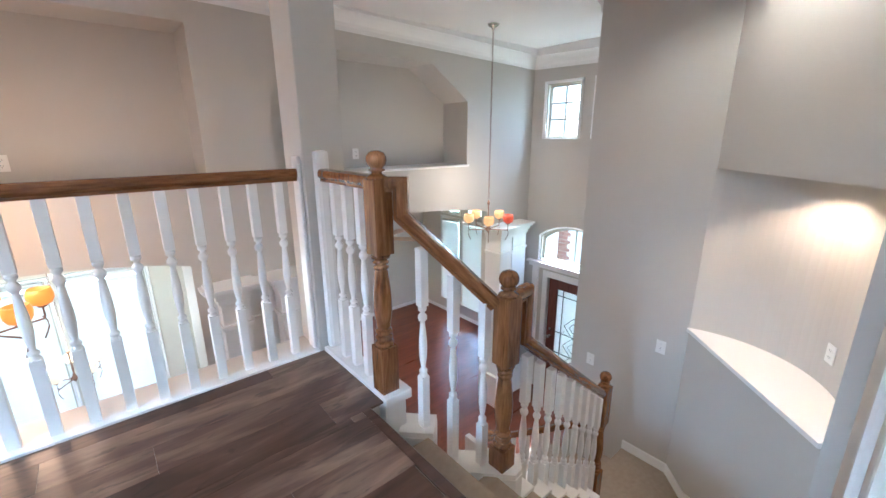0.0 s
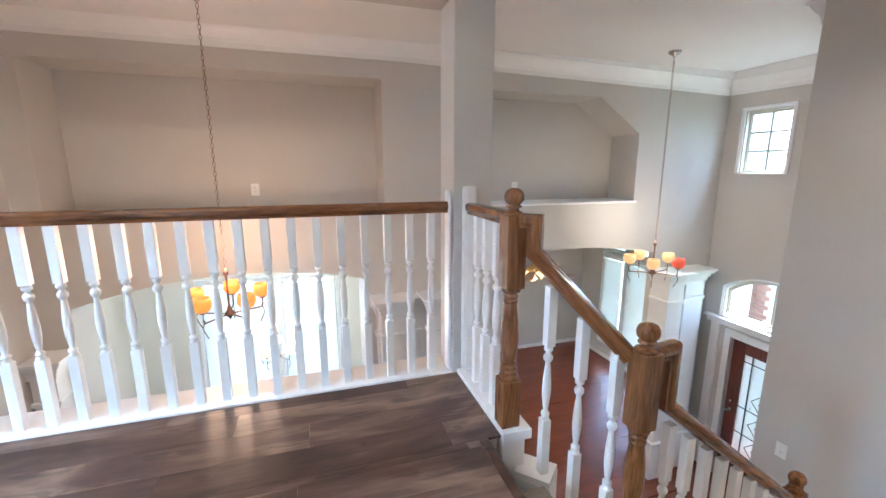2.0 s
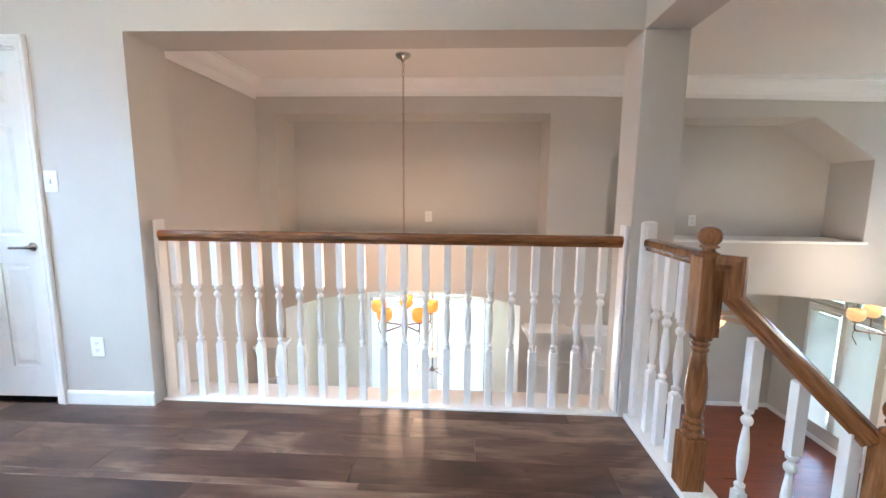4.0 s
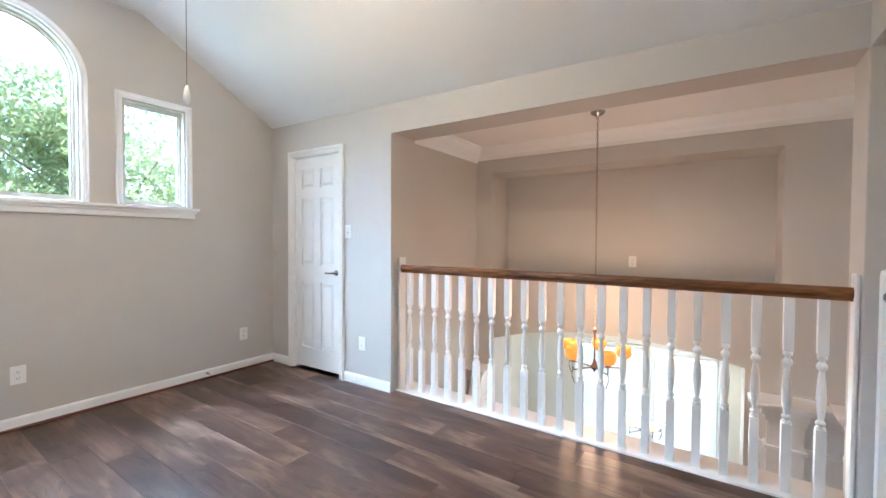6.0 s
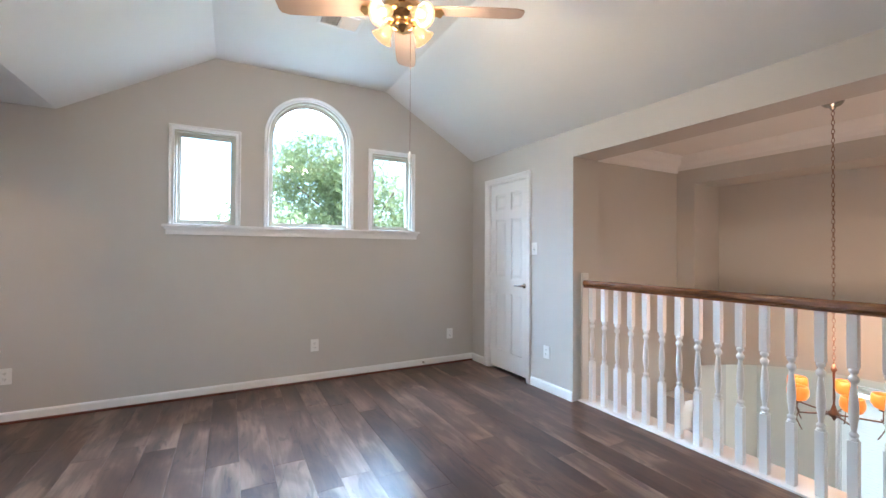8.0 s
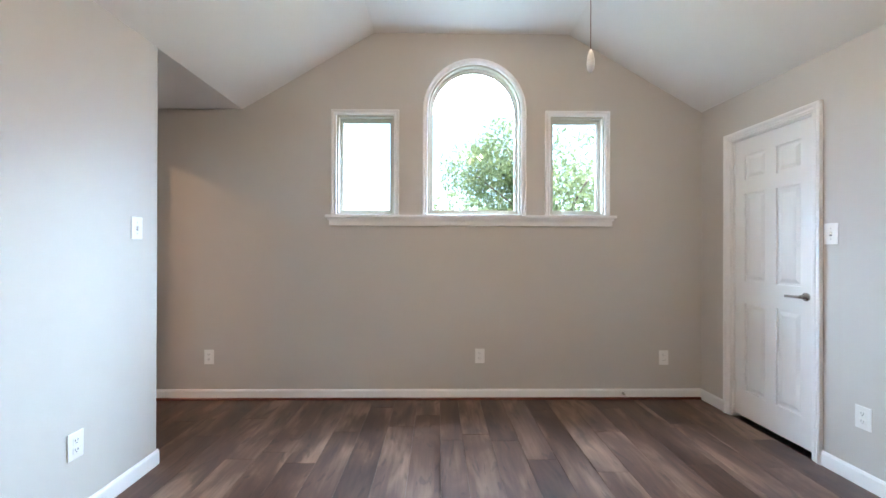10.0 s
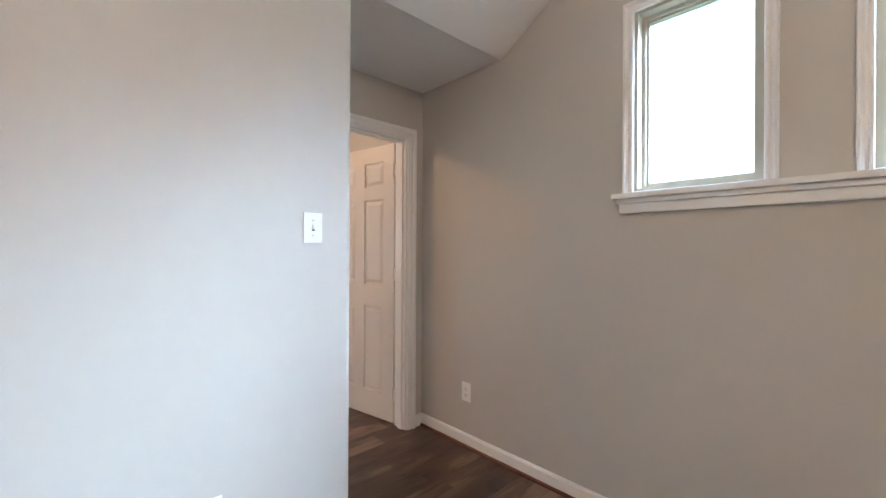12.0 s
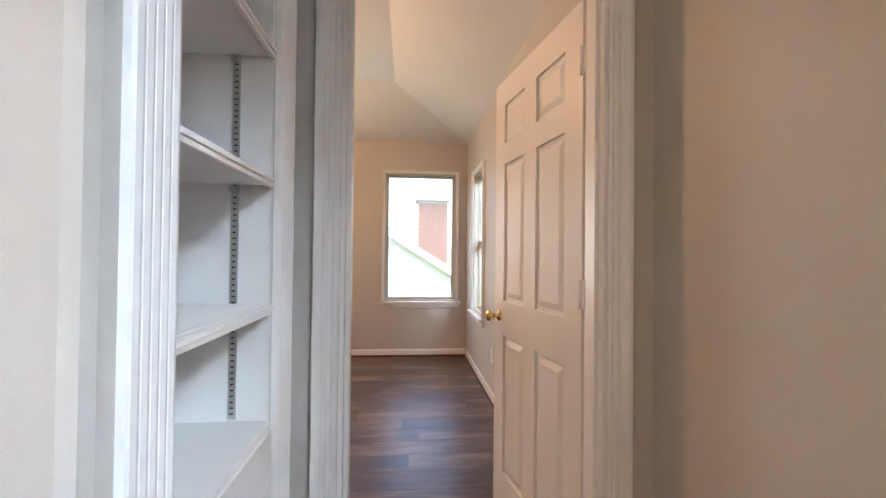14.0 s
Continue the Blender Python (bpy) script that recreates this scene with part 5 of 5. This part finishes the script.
# ---- built-in shelves ----
sh = thing("built_in_bookcase", Matrix.Identity(4), "white built-in bookcase with adjustable shelves in the hall wall", "bookcase")
bm = bmesh.new()
e = 0.004
box(bm, -2.529, NX - 0.012, NY0 + e - 0.003, NY0 + 0.016, 0.0, 2.19)
part("side_panel", bm, TRIM, sh)
bm = bmesh.new()
box(bm, -2.529, NX - 0.012, NY1 - 0.016, NY1 - e + 0.003, 0.0, 2.19)
part("side_panel", bm, TRIM, sh)
bm = bmesh.new()
box(bm, NX - 0.0115, NX - 0.001, NY0 + 0.001, NY1 - 0.001, 0.0, 2.19)
part("back_panel", bm, TRIM, sh)
for z in (1.1, 1.378, 1.662, 1.94):
    bm = bmesh.new()
    box(bm, -2.523, NX - 0.012, NY0 + 0.018, NY1 - 0.018, z - 0.018, z)
    box(bm, -2.532, -2.5235, NY0 + 0.018, NY1 - 0.018, z - 0.022, z, 0.003)
    box(bm, -2.54, -2.5325, NY0 + 0.018, NY1 - 0.018, z - 0.012, z - 0.002, 0.003)
    box(bm, -2.5365, -2.5325, NY0 + 0.018, NY1 - 0.018, z - 0.022, z - 0.0125, 0.0015)
    part("shelf", bm, TRIM, sh, "white shelf with moulded front edge")
bm = bmesh.new()
box(bm, -2.536, NX - 0.012, NY0 + 0.016, NY1 - 0.016, 0.825, 0.845, 0.002)
part("counter", bm, TRIM, sh)
bm = bmesh.new()
box(bm, -2.54, -2.5, NY0 + 0.017, NY1 - 0.017, 0.08, 0.824)
part("lower_panel", bm, TRIM, sh)
for yy, s in ((NY0 + 0.0165, 1), (NY1 - 0.0165, -1)):
    for xx in (-2.455, -2.29):
        bm = bmesh.new()
        box(bm, xx - 0.008, xx + 0.008, min(yy, yy + s * 0.003), max(yy, yy + s * 0.003), 0.85, 2.15)
        st = part("shelf_standard", bm, STEEL, sh, "slotted metal shelf strip")
        bm = bmesh.new()
        z = 0.86
        while z < 2.14:
            box(bm, xx - 0.0036, xx + 0.0036, min(yy + s * 0.0025, yy + s * 0.0035), max(yy + s * 0.0025, yy + s * 0.0035), z, z + 0.0032)
            z += 0.0127
        part("slot", bm, DARK, st)
        for z in (1.077, 1.355, 1.639, 1.917):
            bm = bmesh.new()
            box(bm, xx - 0.009, xx + 0.009, min(yy + s * 0.003, yy + s * 0.016), max(yy + s * 0.003, yy + s * 0.016), z - 0.012, z - 0.0005, 0.002)
            part("shelf_clip", bm, STEEL, st)
bm = bmesh.new()
for ya, yb in ((NY1, NY1 + 0.084), (NY0 - 0.1, NY0)):
    prof = [(-2.5305, ya), (-2.544, ya)]
    for f in range(5):
        c = ya + (yb - ya) * (0.1 + 0.2 * f)
        prof += [(-2.545, c - 0.0095), (-2.549, c - 0.007), (-2.551, c), (-2.549, c + 0.007), (-2.545, c + 0.0095)]
    prof += [(-2.544, yb), (-2.5305, yb)]
    prism(bm, prof, "z", 0, 2.29)
prism(bm, rect_loop(NY0 + 0.0005, NY1 - 0.0005, 2.2, 2.289), "x", -2.55, -2.5305)
setting("bookcase_casing", bm, TRIM, "white fluted casing round the built-in bookcase", "casing")

# ---- outside ----
bm = bmesh.new()
box(bm, -600, 600, -600, 600, -3.4, -3.2)
setting("ground", bm, GRASS, "lawn and ground round the house", "ground")


def tree(x, y, base, top, spread, seed, label, n=5200):
    rnd = random.Random(seed)
    t = thing("tree", pose(x, y, base), label, "tree", "trees outside the windows")
    bm = bmesh.new()
    h = top - base
    lathe(bm, [(0.26, 0), (0.19, 0.4), (0.16, h * 0.3), (0.1, h * 0.55), (0.03, h * 0.85)], 12)
    limbs = []
    for i in range(13):
        a, hh = rnd.uniform(0, 6.28), rnd.uniform(0.25, 0.8) * h
        ln = spread * rnd.uniform(0.55, 0.95) * (1.15 - abs(hh / h - 0.5))
        tip = Vector((ln * math.cos(a), ln * math.sin(a), hh + rnd.uniform(0.08, 0.22) * h))
        tube(bm, [(0, 0, hh * 0.8), tip * 0.5 + Vector((0, 0, hh * 0.42)), tip], 0.035, 5)
        limbs.append((tip, rnd.uniform(0.3, 1.0) * spread * 0.42))
        limbs.append((tip * 0.6 + Vector((0, 0, hh * 0.38)), rnd.uniform(0.5, 0.9) * spread * 0.38))
    limbs.append((Vector((0, 0, h * 0.86)), spread * 0.34))
    part("trunk", bm, BARK, t)
    co, fc = [], []
    for k in range(n):
        c, r = limbs[rnd.randrange(len(limbs))]
        d = Vector((rnd.gauss(0, 1), rnd.gauss(0, 1), rnd.gauss(0, 0.8))).normalized()
        p = c + d * r * rnd.uniform(0.25, 1.0) ** 0.5
        q = Euler((rnd.uniform(-1.2, 1.2), rnd.uniform(-1.2, 1.2), rnd.uniform(0, 6.28))).to_matrix()
        s = rnd.uniform(0.06, 0.11)
        i = len(co)
        co += [p + q @ Vector(v) for v in ((-s, 0, 0), (0, -s * 0.5, s * 0.15), (s, 0, -s * 0.1), (0, s * 0.5, s * 0.15))]
        fc += [(i, i + 1, i + 2), (i, i + 2, i + 3)]
    me = bpy.data.meshes.new("crown")
    me.from_pydata([tuple(v) for v in co], [], fc)
    me.materials.append(LEAF)
    part("crown", me, None, t, "loose crown of small green leaves")
    return t


tree(-15, 4.2, -3.2, 4.7, 4.8, 3, "leafy green tree outside the arched window", 42000)
tree(-16.5, 10.0, -3.2, 5.6, 3.8, 5, "leafy green tree beside the lawn", 6000)
tree(-9.0, -15.5, -3.2, 4.0, 2.4, 7, "green tree behind the neighbouring chimney", 4000)
tree(12.5, 3.2, -3.2, 5.2, 3.6, 11, "leafy green tree in front of the house", 16000)

nb = thing("neighbour_house", pose(0, -14.6, -3.2), "neighbouring house with pale gable and brick chimney", "house")
bm = bmesh.new()
prism(bm, [(-6.0, 0), (9.0, 0), (9.0, 3.4), (2.0, 7.55), (-6.0, 2.65)], "y", -6.0, 0.0)
part("wall", bm, SIDING, nb, "pale painted gable wall")
for w, (xa, za, xb, zb) in enumerate(((-6.5, 2.4, 2.0, 7.6), (2.0, 7.6, 9.6, 3.1))):
    bm = bmesh.new()
    prism(bm, [(xa, za), (xb, zb), (xb, zb + 0.22), (xa, za + 0.22)], "y", -6.3, 0.35)
    part("roof", bm, SHINGLE, nb, "grey shingle roof slope")
    bm = bmesh.new()
    prism(bm, [(xa, za - 0.05), (xb, zb - 0.05), (xb, zb + 0.2), (xa, za + 0.2)], "y", 0.351, 0.38)
    part("fascia", bm, TRIM, nb, "white fascia board")
bm = bmesh.new()
box(bm, -4.25, -3.2, -1.9, -1.0, 2.0, 6.3)
ch = part("chimney", bm, MORTAR, nb, "red brick chimney")
brk = bmesh.new()
box(brk, -0.1, 0.1, -0.008, 0.008, -0.032, 0.032)
brm = mesh_of("brick", brk, BRICK)
for r in range(40):
    for c in range(5):
        part("brick", brm, None, ch, m=pose(-4.14 + c * 0.21 + (0.03 if r % 2 else -0.03), -0.995, 3.3 + r * 0.074))
bm = bmesh.new()
box(bm, -4.35, -3.1, -2.0, -0.9, 6.3, 6.42, 0.02)
box(bm, -4.0, -3.45, -1.7, -1.2, 6.42, 6.6, 0.02)
part("chimney_cap", bm, MORTAR, ch)


# unseen slab, added only to block the sun from the living room windows
bm = bmesh.new()
box(bm, 6.11, 7.9, 4.3, 8.3, 0.45, 0.6, 0.01)
setting("sun_blocker", bm, SIDING, "pale unseen slab added to keep sun off the living room windows", "roof")
pp = thing("porch_pillar", pose(6.75, 4.75, -3.2), "brick porch pillar outside the front door", "pillar")
bm = bmesh.new()
box(bm, -0.3, 0.3, -0.5, 0.5, 0, 3.649)
part("core", bm, MORTAR, pp)
bk = bmesh.new()
box(bk, -0.006, 0.006, -0.1, 0.1, -0.032, 0.032)
bkm = mesh_of("brick", bk, BRICK)
for r in range(26):
    for c in range(5):
        part("brick", bkm, None, pp, m=pose(-0.304, -0.42 + c * 0.21 + (0.03 if r % 2 else -0.03), 1.35 + r * 0.074))


# ---- plank floors ----
def plank_floor(name, regions, material, w, ln, label, z=0.0):
    fl = thing(name, pose(0, 0, z), label, "floor", kind="structure")
    rnd = random.Random(9)
    cache = {}
    for x0, x1, y0, y1 in regions:
        y, r = y0, 0
        while y < y1 - 0.004:
            ye = min(y + w, y1)
            x = x0 - rnd.uniform(0.1, ln - 0.1)
            while x < x1:
                a, b = max(x, x0), min(x + ln, x1)
                if b - a > 0.02:
                    key = (round(b - a, 3), round(ye - y, 3))
                    if key not in cache:
                        bm = bmesh.new()
                        hx, hy, g, c = (b - a) / 2 - 0.0003, (ye - y) / 2 - 0.0003, 0.0006, 0.0008
                        lo = [bm.verts.new(v) for v in ((-hx, -hy, -0.0115), (hx, -hy, -0.0115), (hx, hy, -0.0115), (-hx, hy, -0.0115))]
                        md = [bm.verts.new(v) for v in ((-hx, -hy, -c), (hx, -hy, -c), (hx, hy, -c), (-hx, hy, -c))]
                        tp = [bm.verts.new(v) for v in ((-hx + g, -hy + g, 0), (hx - g, -hy + g, 0), (hx - g, hy - g, 0), (-hx + g, hy - g, 0))]
                        bm.faces.new(tp)
                        for p, q in ((lo, md), (md, tp)):
                            for i in range(4):
                                bm.faces.new((p[i], p[(i + 1) % 4], q[(i + 1) % 4], q[i]))
                        cache[key] = mesh_of("plank", bm, material)
                    part("plank", cache[key], None, fl, m=pose((a + b) / 2, (y + ye) / 2, 0))
                x += ln
            y, r = ye, r + 1
    return fl


plank_floor("floor", [(X_W, X_S - 0.03, 0.2, 1.70), (X_W, X_E, 1.70, 2.343), (X_W, X_E, Y_P, 0.2), (X_W, -2.53, Y_H - 0.12, Y_P), (X_W, 1.0, -6.02, Y_H - 0.12)], PLANK, 0.182, 1.22, "grey-brown wood-look vinyl plank floor, faintly glossy")

low_floor = bmesh.new()
rnd = random.Random(4)
y = 0.0
while y < 7.98:
    x = -2.9 - rnd.uniform(0, 1.2)
    while x < 6.0:
        if x + 1.22 > -2.85:
            box(low_floor, max(x, -2.85) + 0.0005, min(x + 1.2195, 5.97), y + 0.0005, y + 0.1295, F0 - 0.012, F0 + rnd.uniform(-0.0004, 0))
        x += 1.22
    y += 0.13
fl2 = tagged(new("floor_lower", mesh_of("floor_lower", low_floor, wood("cherry_strip", (0.11, 0.026, 0.011), (0.165, 0.042, 0.018), (0.23, 0.066, 0.03), 0.3, (1.0, 12, 12), 0.16, 0.05, 0.0, island=True))), "glossy red-brown cherry plank floor", "floor", "", "structure")
